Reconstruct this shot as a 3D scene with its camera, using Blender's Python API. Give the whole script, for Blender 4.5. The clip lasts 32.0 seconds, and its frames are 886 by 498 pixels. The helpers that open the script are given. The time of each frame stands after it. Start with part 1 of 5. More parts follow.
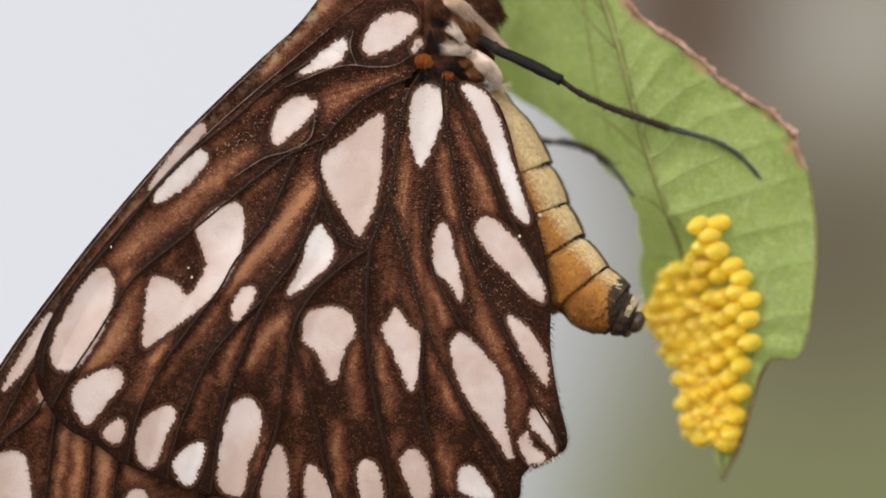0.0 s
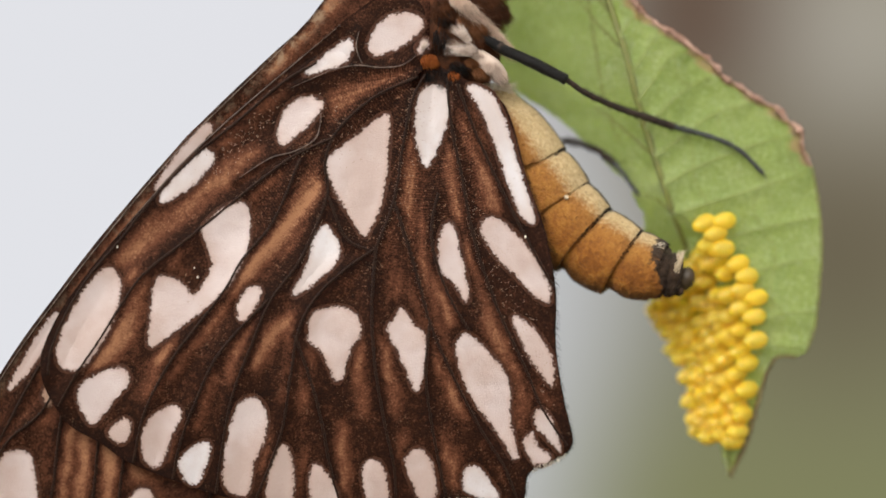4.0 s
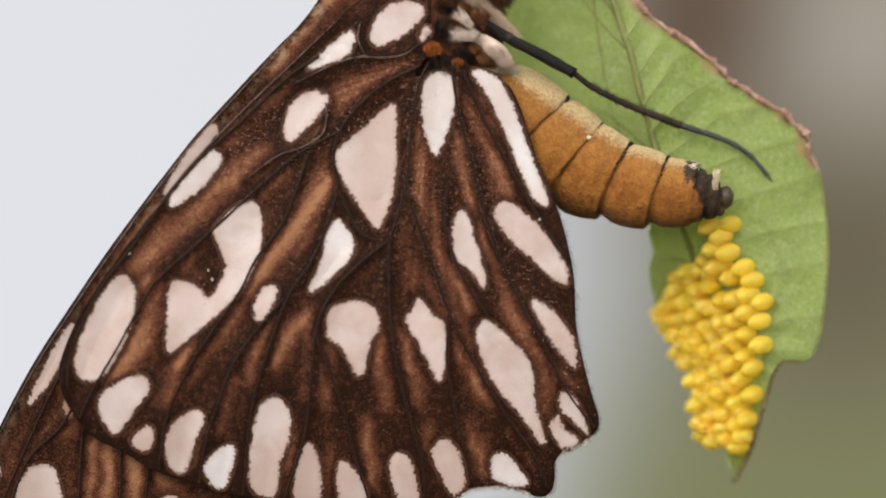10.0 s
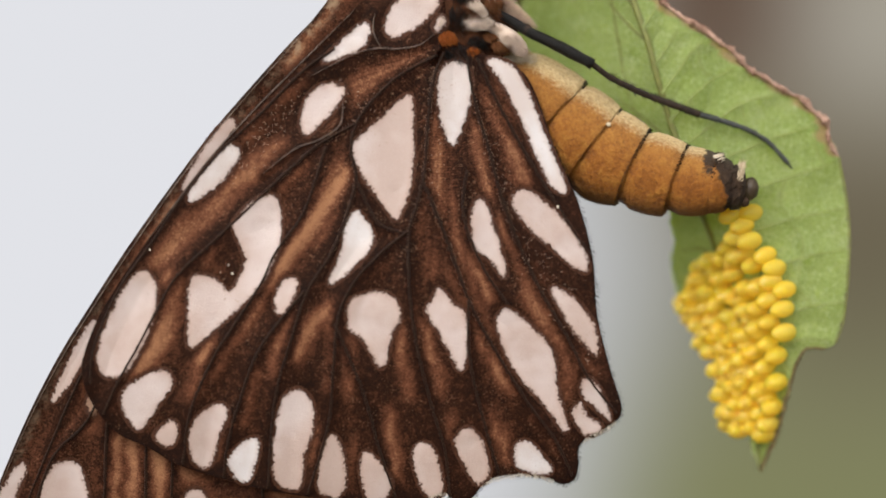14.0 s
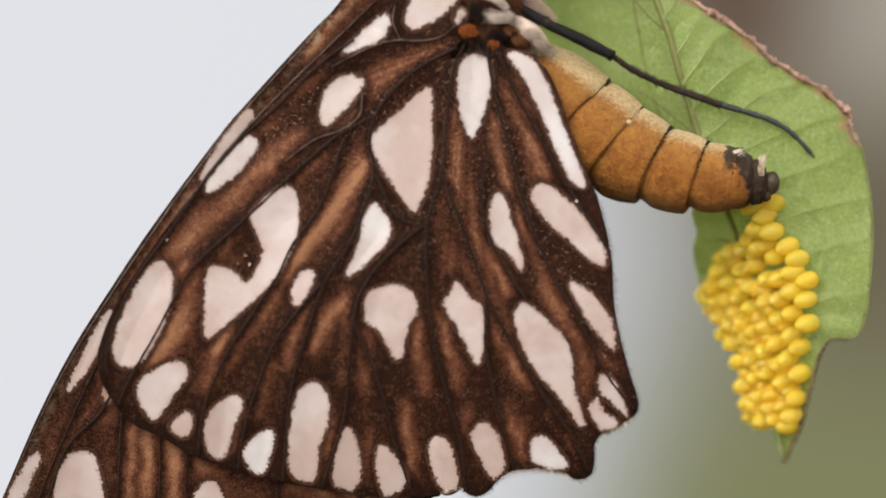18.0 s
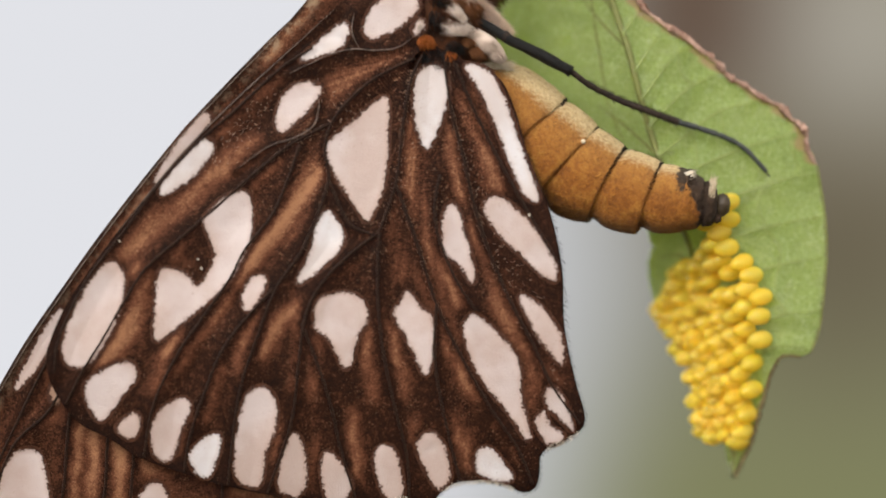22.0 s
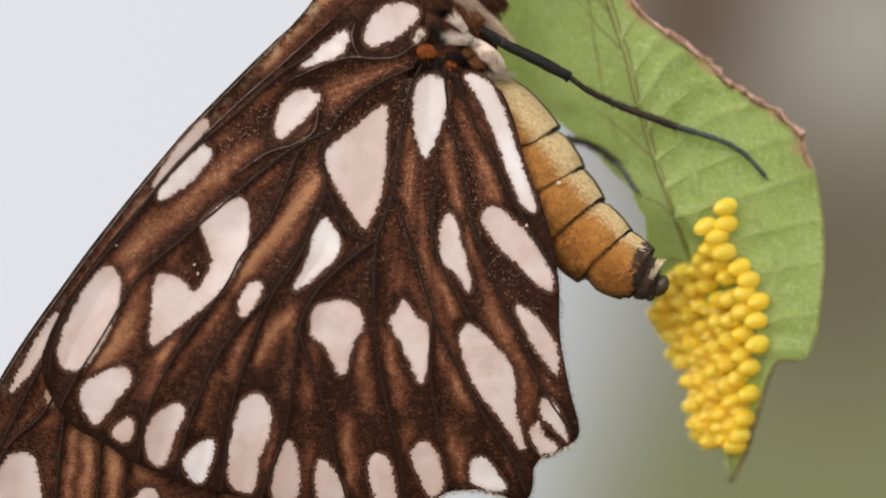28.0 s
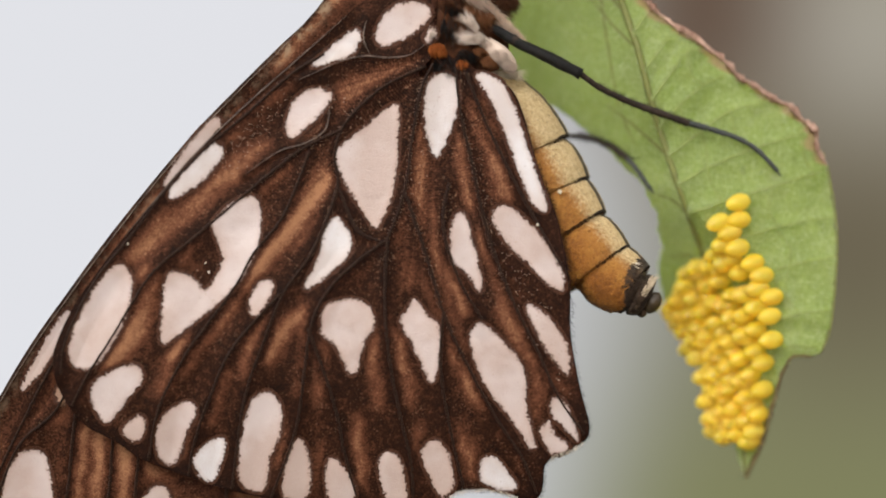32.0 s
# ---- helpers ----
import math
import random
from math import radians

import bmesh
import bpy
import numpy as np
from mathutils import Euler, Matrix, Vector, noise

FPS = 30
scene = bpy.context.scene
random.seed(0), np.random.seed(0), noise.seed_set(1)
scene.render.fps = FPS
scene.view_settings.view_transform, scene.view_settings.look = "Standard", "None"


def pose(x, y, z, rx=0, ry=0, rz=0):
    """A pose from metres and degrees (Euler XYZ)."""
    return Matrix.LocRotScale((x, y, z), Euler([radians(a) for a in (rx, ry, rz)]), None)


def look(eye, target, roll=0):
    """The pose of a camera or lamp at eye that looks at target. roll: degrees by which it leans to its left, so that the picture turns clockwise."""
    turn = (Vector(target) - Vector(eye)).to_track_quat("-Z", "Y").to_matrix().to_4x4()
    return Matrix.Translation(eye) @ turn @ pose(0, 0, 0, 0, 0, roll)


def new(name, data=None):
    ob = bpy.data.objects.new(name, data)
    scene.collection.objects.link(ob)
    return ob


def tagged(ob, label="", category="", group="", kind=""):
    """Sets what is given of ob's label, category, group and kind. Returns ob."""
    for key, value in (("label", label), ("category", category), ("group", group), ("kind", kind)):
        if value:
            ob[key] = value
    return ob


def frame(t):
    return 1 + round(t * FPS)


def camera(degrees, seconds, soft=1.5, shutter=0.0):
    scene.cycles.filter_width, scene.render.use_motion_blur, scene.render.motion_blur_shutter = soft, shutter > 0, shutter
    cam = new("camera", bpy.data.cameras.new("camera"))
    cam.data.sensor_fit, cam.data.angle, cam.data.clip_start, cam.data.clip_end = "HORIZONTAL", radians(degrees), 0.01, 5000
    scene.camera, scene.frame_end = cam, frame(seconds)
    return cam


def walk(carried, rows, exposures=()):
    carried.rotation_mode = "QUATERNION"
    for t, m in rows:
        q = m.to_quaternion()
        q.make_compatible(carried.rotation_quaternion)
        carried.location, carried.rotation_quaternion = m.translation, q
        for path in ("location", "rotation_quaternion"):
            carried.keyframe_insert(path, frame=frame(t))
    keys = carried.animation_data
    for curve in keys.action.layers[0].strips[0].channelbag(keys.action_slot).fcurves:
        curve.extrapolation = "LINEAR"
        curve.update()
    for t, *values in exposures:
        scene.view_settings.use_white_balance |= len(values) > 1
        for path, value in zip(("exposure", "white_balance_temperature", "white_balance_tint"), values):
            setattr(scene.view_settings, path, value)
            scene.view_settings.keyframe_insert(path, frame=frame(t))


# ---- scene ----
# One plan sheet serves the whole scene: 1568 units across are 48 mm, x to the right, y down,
# d in millimetres away from the lens, seen from the eye at EYE.
UNIT = 0.048 / 1568
LENS = 20.0
REACH = 0.024 / math.tan(radians(LENS / 2))


def at(x, y, d=0.0):
    k = 1 + d * 0.001 / REACH
    return Vector(((x - 784) * UNIT * k, d * 0.001, (441 - y) * UNIT * k))


def sway(yaw, pitch, roll, back):
    turn = Matrix.Rotation(radians(yaw), 4, "Z") @ Matrix.Rotation(radians(90 + pitch), 4, "X") @ Matrix.Rotation(radians(roll), 4, "Z")
    return Matrix.Translation((0, -REACH - back * 0.001, 0)) @ turn


cam = camera(LENS, 32.0, soft=1.8)
cam.data.dof.use_dof = True
cam.data.dof.focus_distance = REACH + 0.0015
cam.data.dof.aperture_fstop = 10.6
walk(cam, (
    (0, sway(-1.076, 0.248, 1.648, 0.97)),
    (0.5, sway(-0.863, 0.147, 1.274, 0.53)),
    (1, sway(-0.990, 0.203, 1.386, 1.18)),
    (1.5, sway(-0.236, 0.108, 0.423, 1.81)),
    (2, sway(-0.788, 0.208, 1.322, 1.58)),
    (2.5, sway(-0.929, 0.220, 1.445, 1.66)),
    (3, sway(-0.782, 0.271, 1.287, 1.94)),
    (3.5, sway(-0.962, 0.237, 1.444, 1.55)),
    (5.5, sway(-0.747, 0.221, 1.004, 0.25)),
    (6, sway(-0.931, 0.239, 1.497, 0.01)),
    (6.5, sway(-1.142, 0.422, 1.751, 0.27)),
    (7, sway(-0.505, 0.250, 0.672, 0.46)),
    (7.5, sway(-0.745, 0.259, 1.205, -0.00)),
    (8, sway(-1.005, 0.368, 1.355, 0.52)),
    (8.5, sway(-0.581, 0.225, 0.949, 0.12)),
    (9, sway(-1.026, 0.399, 1.667, 0.25)),
    (9.5, sway(-0.691, 0.324, 1.002, 0.23)),
    (10, sway(-0.873, 0.293, 1.563, 0.00)),
    (10.5, sway(-0.985, 0.405, 1.526, 0.45)),
    (11, sway(-0.880, 0.325, 1.337, 0.14)),
    (11.5, sway(-1.365, 0.485, 2.146, 0.39)),
    (12, sway(-1.244, 0.460, 1.719, 0.34)),
    (12.5, sway(-1.229, 0.351, 1.793, 0.12)),
    (13, sway(-1.418, 0.453, 2.174, 0.26)),
    (13.5, sway(-1.007, 0.302, 1.253, 0.05)),
    (14, sway(-0.382, 0.141, 0.517, 0.20)),
    (14.5, sway(-0.368, 0.140, 0.485, -0.12)),
    (15, sway(-0.383, 0.116, 0.677, 0.09)),
    (15.5, sway(-0.139, 0.042, 0.295, -0.38)),
    (17.5, sway(-0.113, 0.018, 0.021, -0.39)),
    (18, sway(0.096, -0.018, 0.096, -0.32)),
    (18.5, sway(-0.401, 0.154, 0.906, 0.15)),
    (19, sway(-0.000, 0.000, 0.000, -0.00)),
    (19.5, sway(-0.217, 0.024, 0.438, -0.17)),
    (20, sway(-0.429, 0.136, 0.649, -0.09)),
    (20.5, sway(-0.717, 0.182, 1.054, 0.04)),
    (21, sway(-0.565, 0.217, 0.882, 0.27)),
    (21.5, sway(-1.087, 0.239, 1.674, 0.08)),
    (22, sway(-0.895, 0.222, 1.249, 0.19)),
    (22.5, sway(-0.983, 0.236, 1.583, 0.09)),
    (23, sway(-1.058, 0.311, 1.517, 0.61)),
    (23.5, sway(-0.681, 0.225, 0.942, 0.65)),
    (24, sway(-0.908, 0.337, 1.652, 0.81)),
    (24.5, sway(-0.915, 0.315, 1.343, 0.71)),
    (25, sway(-1.184, 0.420, 1.979, 0.95)),
    (25.5, sway(-1.276, 0.517, 1.992, 0.90)),
    (27.5, sway(-1.227, 0.265, 2.002, 0.25)),
    (28, sway(-0.948, 0.315, 1.327, 0.22)),
    (28.5, sway(-1.227, 0.340, 2.070, 0.48)),
    (29, sway(-0.846, 0.209, 1.077, 0.33)),
    (29.5, sway(-1.116, 0.338, 1.845, 0.31)),
    (30, sway(-0.867, 0.301, 1.348, 0.53)),
    (30.5, sway(-0.566, 0.170, 0.836, 0.01)),
    (31, sway(-0.861, 0.314, 1.598, 0.62)),
    (31.5, sway(-0.605, 0.248, 1.116, 0.44)),
    (32, sway(-0.654, 0.242, 1.069, 0.28)),
))

# ---- light ----
world = bpy.data.worlds.new("sky")
scene.world = world
world.use_nodes = True
wn = world.node_tree.nodes
sky = wn.new("ShaderNodeTexSky")
sky.sky_type = "NISHITA"
sky.sun_disc = False
sky.sun_elevation = radians(36)
sky.sun_rotation = radians(204)
sky.air_density, sky.dust_density = 1.0, 4.0
haze = wn.new("ShaderNodeHueSaturation")
haze.inputs["Saturation"].default_value = 0.15
world.node_tree.links.new(sky.outputs[0], haze.inputs["Color"])
world.node_tree.links.new(haze.outputs[0], wn["Background"].inputs[0])
wn["Background"].inputs[1].default_value = 0.15
sun = new("sun", bpy.data.lights.new("sun", "SUN"))
sun.data.energy, sun.data.angle, sun.data.color = 1.20, radians(150), (1.0, 0.915, 0.81)
sun.matrix_basis = look((-0.36, -1.0, 0.76), (0, 0, 0))
scene.view_settings.exposure = 0.44


# ---- materials ----
class Nodes:
    """A small writer of node trees."""

    def __init__(self, name, rough=0.5):
        self.mat = bpy.data.materials.new(name)
        self.mat.use_nodes = True
        self.tree = self.mat.node_tree
        self.bsdf = self.tree.nodes["Principled BSDF"]
        self.bsdf.inputs["Roughness"].default_value = rough

    def add(self, kind, **values):
        n = self.tree.nodes.new(kind)
        for key, value in values.items():
            n.inputs[key.replace("_", " ")].default_value = value
        return n

    def link(self, a, b):
        self.tree.links.new(a, b)

    def place(self):
        return self.add("ShaderNodeTexCoord").outputs["Object"]

    def noise(self, scale, detail=3, rough=0.6, where=None):
        n = self.add("ShaderNodeTexNoise", Scale=scale, Detail=detail, Roughness=rough)
        self.link(where or self.place(), n.inputs["Vector"])
        return n.outputs["Fac"]

    def attr(self, name):
        n = self.tree.nodes.new("ShaderNodeAttribute")
        n.attribute_name = name
        return n.outputs["Fac"]

    def maths(self, op, a, b=0.0, c=0.0, clamp=False):
        n = self.tree.nodes.new("ShaderNodeMath")
        n.operation, n.use_clamp = op, clamp
        for i, v in enumerate((a, b, c)):
            if isinstance(v, (int, float)):
                n.inputs[i].default_value = v
            else:
                self.link(v, n.inputs[i])
        return n.outputs[0]

    def ramp(self, fac, *stops):
        n = self.tree.nodes.new("ShaderNodeValToRGB")
        e = n.color_ramp.elements
        while len(e) < len(stops):
            e.new(0.5)
        for el, (p, c) in zip(e, stops):
            el.position, el.color = p, (*c, 1)
        self.link(fac, n.inputs[0])
        return n.outputs[0]

    def step(self, fac, lo, hi):
        n = self.tree.nodes.new("ShaderNodeMapRange")
        n.interpolation_type = "SMOOTHSTEP"
        self.link(fac, n.inputs[0])
        n.inputs[1].default_value, n.inputs[2].default_value = lo, hi
        return n.outputs[0]

    def mix(self, fac, a, b):
        n = self.tree.nodes.new("ShaderNodeMix")
        n.data_type = "RGBA"
        for sock, v in ((n.inputs[0], fac), (n.inputs[6], a), (n.inputs[7], b)):
            if isinstance(v, (int, float)):
                sock.default_value = v
            elif isinstance(v, tuple):
                sock.default_value = (*v, 1)
            else:
                self.link(v, sock)
        return n.outputs[2]

    def colour(self, c):
        if isinstance(c, tuple):
            self.bsdf.inputs["Base Color"].default_value = (*c, 1)
        else:
            self.link(c, self.bsdf.inputs["Base Color"])
        return self

    def bump(self, height, strength, distance):
        n = self.add("ShaderNodeBump", Strength=strength, Distance=distance)
        self.link(height, n.inputs["Height"])
        if self.bsdf.inputs["Normal"].is_linked:
            self.link(self.bsdf.inputs["Normal"].links[0].from_socket, n.inputs["Normal"])
        self.link(n.outputs[0], self.bsdf.inputs["Normal"])
        return self

    def set(self, **values):
        for key, value in values.items():
            self.bsdf.inputs[key.replace("_", " ")].default_value = value
        return self


def wing_material():
    m = Nodes("wing_membrane", 0.6)
    where = m.place()
    tone, fine, grain = m.attr("tone"), m.noise(2600, 4, 0.75), m.noise(9500, 2, 0.7)
    far = m.tree.nodes.new("ShaderNodeVectorMath")
    far.operation = "LENGTH"
    m.link(where, far.inputs[0])
    hatch = m.maths("SINE", m.maths("ADD", m.maths("MULTIPLY", far.outputs["Value"], 44000.0), m.maths("MULTIPLY", m.noise(500, 1), 18.0)))
    f = m.maths("ADD", tone, m.maths("MULTIPLY", m.maths("SUBTRACT", fine, 0.5), 0.75))
    f = m.maths("ADD", f, m.maths("MULTIPLY", m.maths("SUBTRACT", grain, 0.5), m.maths("MULTIPLY_ADD", m.attr("near"), 0.45, 0.70)))
    f = m.maths("ADD", f, m.maths("MULTIPLY", hatch, m.maths("MULTIPLY", m.attr("near"), 0.075)), clamp=True)
    c = m.ramp(f, (0.0, (0.008, 0.0032, 0.0020)), (0.22, (0.022, 0.0078, 0.0040)), (0.55, (0.100, 0.0360, 0.0180)), (1.0, (0.290, 0.138, 0.070)))
    speck = m.step(m.maths("ADD", m.noise(9500, 1, 0.5), m.maths("MULTIPLY", m.noise(600, 2), 0.40)), 0.88, 0.97)
    c = m.mix(m.maths("MULTIPLY", speck, m.maths("MULTIPLY_ADD", m.attr("near"), 0.22, 0.12)), c, (0.45, 0.30, 0.19))
    m.colour(m.mix(m.maths("MULTIPLY", m.attr("costa"), m.step(m.noise(1800, 3, 0.7), 0.42, 0.66)), c, (0.30, 0.205, 0.13)))
    m.bump(grain, 0.4, 0.00003)
    m.bump(m.maths("MULTIPLY", hatch, m.attr("near")), 0.3, 0.00003)
    return m.set(Specular_IOR_Level=0.05).mat


def spot_material(name, base, warm):
    m = Nodes(name, 0.32)
    c = m.mix(m.step(m.noise(240, 3, 0.6), 0.34, 0.60), base, warm)
    c = m.mix(m.maths("MULTIPLY", m.step(m.noise(5200, 3, 0.75), 0.46, 0.72), 0.22), c, (0.52, 0.41, 0.37))
    c = m.mix(m.maths("MULTIPLY", m.step(m.noise(7000, 2, 0.7), 0.64, 0.72), 0.30), c, (0.30, 0.20, 0.15))
    # the pale scales thin out towards the spot's edge and leave the brown ground bare
    ragged = m.maths("ADD", m.attr("edge"), m.maths("MULTIPLY", m.maths("SUBTRACT", m.noise(7500, 2, 0.6), 0.5), 13.0))
    cover = m.step(ragged, -2.2, 2.2)
    c = m.mix(m.step(m.attr("edge"), 1.0, 9.0), m.mix(0.22, c, (0.36, 0.20, 0.13)), c)
    m.colour(m.mix(cover, m.ramp(m.noise(6000, 3, 0.7), (0.3, (0.022, 0.0085, 0.0048)), (0.7, (0.085, 0.0335, 0.0180))), c))
    m.link(m.maths("MULTIPLY_ADD", cover, 0.60, 0.08), m.bsdf.inputs["Specular IOR Level"])
    m.bump(m.noise(13000, 2, 0.7), 0.9, 0.00006)
    m.bump(m.noise(480, 2, 0.5), 0.55, 0.0004)
    return m.mat


def plain_material(name, low, high, scale, rough=0.5, bump=0.3, depth=0.00004, spec=0.5):
    m = Nodes(name, rough)
    n = m.noise(scale, 4, 0.65)
    m.colour(m.ramp(n, (0.3, low), (0.7, high))).bump(m.noise(scale * 4, 3, 0.7), bump, depth)
    return m.set(Specular_IOR_Level=spec).mat


def abdomen_material():
    m = Nodes("abdomen_scales", 0.75)
    big, fine, grain = m.noise(900, 4, 0.6), m.noise(4500, 4, 0.75), m.noise(16000, 2, 0.8)
    side = m.ramp(m.maths("ADD", m.maths("MULTIPLY", big, 0.6), m.maths("MULTIPLY", fine, 0.4)), (0.32, (0.14, 0.043, 0.007)), (0.5, (0.34, 0.122, 0.016)), (0.68, (0.52, 0.235, 0.042)))
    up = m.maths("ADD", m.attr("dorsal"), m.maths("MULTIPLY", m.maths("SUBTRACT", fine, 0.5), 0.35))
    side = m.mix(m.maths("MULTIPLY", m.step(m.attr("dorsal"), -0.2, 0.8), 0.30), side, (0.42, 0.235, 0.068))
    # underside shade painted in: flanks turn dark brown towards the belly
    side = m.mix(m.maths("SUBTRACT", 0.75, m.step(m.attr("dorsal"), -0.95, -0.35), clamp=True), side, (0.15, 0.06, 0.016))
    grit = m.add("ShaderNodeTexVoronoi", Scale=7500.0)
    m.link(m.place(), grit.inputs["Vector"])
    side = m.mix(m.maths("MULTIPLY", m.step(grit.outputs["Distance"], 0.45, 0.75), 0.28), side, (0.20, 0.065, 0.012))
    cream = m.ramp(fine, (0.3, (0.48, 0.325, 0.145)), (0.7, (0.70, 0.54, 0.30)))
    c = m.mix(m.step(up, 0.66, 0.95), side, cream)
    c = m.mix(m.step(m.maths("ADD", m.attr("end"), m.maths("MULTIPLY", m.maths("SUBTRACT", grain, 0.5), 0.5)), 0.6, 0.9), c, (0.03, 0.018, 0.009))
    c = m.mix(m.maths("MULTIPLY", m.step(m.maths("ADD", m.attr("sooty"), m.maths("MULTIPLY", m.maths("SUBTRACT", m.noise(2200, 5, 0.75), 0.5), 1.7)), 0.34, 0.62), 0.95), c, m.ramp(m.noise(2600, 4, 0.7), (0.35, (0.012, 0.008, 0.006)), (0.55, (0.035, 0.022, 0.014)), (0.75, (0.12, 0.075, 0.045))))
    c = m.mix(m.maths("MULTIPLY", m.step(m.maths("ADD", m.attr("ridge"), m.maths("MULTIPLY", m.maths("SUBTRACT", big, 0.5), 0.004)), 0.9890, 0.9955), 0.9), c, (0.04, 0.03, 0.02))
    c = m.mix(m.maths("MULTIPLY", m.step(m.noise(6000, 3, 0.7), 0.57, 0.68), 0.38), c, (0.05, 0.02, 0.007))
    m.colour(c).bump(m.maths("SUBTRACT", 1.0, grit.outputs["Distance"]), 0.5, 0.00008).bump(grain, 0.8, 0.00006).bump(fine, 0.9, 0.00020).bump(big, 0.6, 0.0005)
    return m.set(Specular_IOR_Level=0.25, Sheen_Weight=0.03).mat


def leaf_material():
    m = Nodes("leaf_underside", 0.5)
    cells = m.add("ShaderNodeTexVoronoi", Scale=3400.0)
    cells.feature = "DISTANCE_TO_EDGE"
    m.link(m.place(), cells.inputs["Vector"])
    net = m.step(cells.outputs["Distance"], 0.0, 0.16)
    big, fine = m.noise(260, 3), m.noise(5000, 5, 0.85)
    c = m.ramp(m.maths("ADD", m.maths("MULTIPLY", big, 0.4), m.maths("MULTIPLY", fine, 0.6)), (0.36, (0.190, 0.272, 0.064)), (0.64, (0.308, 0.396, 0.122)))
    c = m.mix(m.maths("MULTIPLY", m.maths("SUBTRACT", 1.0, net), 0.22), c, (0.48, 0.57, 0.28))
    big_cells = m.add("ShaderNodeTexVoronoi", Scale=430.0)
    big_cells.feature = "DISTANCE_TO_EDGE"
    bent = m.tree.nodes.new("ShaderNodeVectorMath")
    bent.operation = "MULTIPLY_ADD"
    warp = m.add("ShaderNodeTexNoise", Scale=700.0)
    m.link(m.place(), warp.inputs["Vector"])
    m.link(warp.outputs["Color"], bent.inputs[0])
    bent.inputs[1].default_value = (0.0009, 0.0009, 0.0009)
    m.link(m.place(), bent.inputs[2])
    m.link(bent.outputs[0], big_cells.inputs["Vector"])
    ridge = m.maths("SUBTRACT", 1.0, m.step(big_cells.outputs["Distance"], 0.0, 0.10))
    c = m.mix(m.maths("MULTIPLY", ridge, 0.07), c, (0.40, 0.48, 0.20))
    c = m.mix(m.maths("MULTIPLY", m.step(m.noise(3600, 4, 0.7), 0.50, 0.70), 0.48), c, (0.50, 0.585, 0.33))
    c = m.mix(m.maths("MULTIPLY", m.attr("vein"), 0.45), c, (0.19, 0.235, 0.055))
    edge = m.step(m.maths("ADD", m.attr("rim"), m.maths("MULTIPLY", m.maths("SUBTRACT", fine, 0.5), 0.8)), 0.55, 0.95)
    m.colour(m.mix(m.maths("MULTIPLY", edge, 0.8), c, (0.44, 0.26, 0.16)))
    m.bump(m.step(big_cells.outputs["Distance"], 0.0, 0.35), 0.5, 0.0003)
    m.bump(net, 0.8, 0.00010).bump(fine, 1.0, 0.00022)
    m.bsdf.subsurface_method = "RANDOM_WALK"
    m.bsdf.inputs["Subsurface Radius"].default_value = (0.9, 1.0, 0.45)
    return m.set(Subsurface_Weight=0.8, Subsurface_Scale=0.0018, Specular_IOR_Level=0.35).mat


def egg_material():
    m = Nodes("egg_shell", 0.22)
    info = m.tree.nodes.new("ShaderNodeObjectInfo")
    c = m.ramp(info.outputs["Random"], (0.0, (1.0, 0.72, 0.075)), (0.5, (1.0, 0.75, 0.095)), (1.0, (1.0, 0.78, 0.12)))
    m.colour(m.mix(m.maths("MULTIPLY", m.noise(1500, 2), 0.5), c, (1.0, 0.73, 0.08)))
    m.bump(m.attr("rib"), 0.15, 0.00003)
    m.bsdf.subsurface_method = "RANDOM_WALK"
    m.bsdf.inputs["Subsurface Radius"].default_value = (1.0, 0.85, 0.22)
    thin = m.add("ShaderNodeBsdfTranslucent", Color=(1.0, 0.81, 0.20, 1))
    both = m.add("ShaderNodeMixShader", Fac=0.47)
    m.link(m.bsdf.outputs[0], both.inputs[1])
    m.link(thin.outputs[0], both.inputs[2])
    clear = m.add("ShaderNodeBsdfTransparent", Color=(1.0, 0.92, 0.55, 1))
    all_three = m.add("ShaderNodeMixShader", Fac=0.20)
    m.link(both.outputs[0], all_three.inputs[1])
    m.link(clear.outputs[0], all_three.inputs[2])
    m.link(all_three.outputs[0], m.tree.nodes["Material Output"].inputs["Surface"])
    return m.set(Subsurface_Weight=0.6, Subsurface_Scale=0.0009, Specular_IOR_Level=0.55, Coat_Weight=0.3, Coat_Roughness=0.12).mat


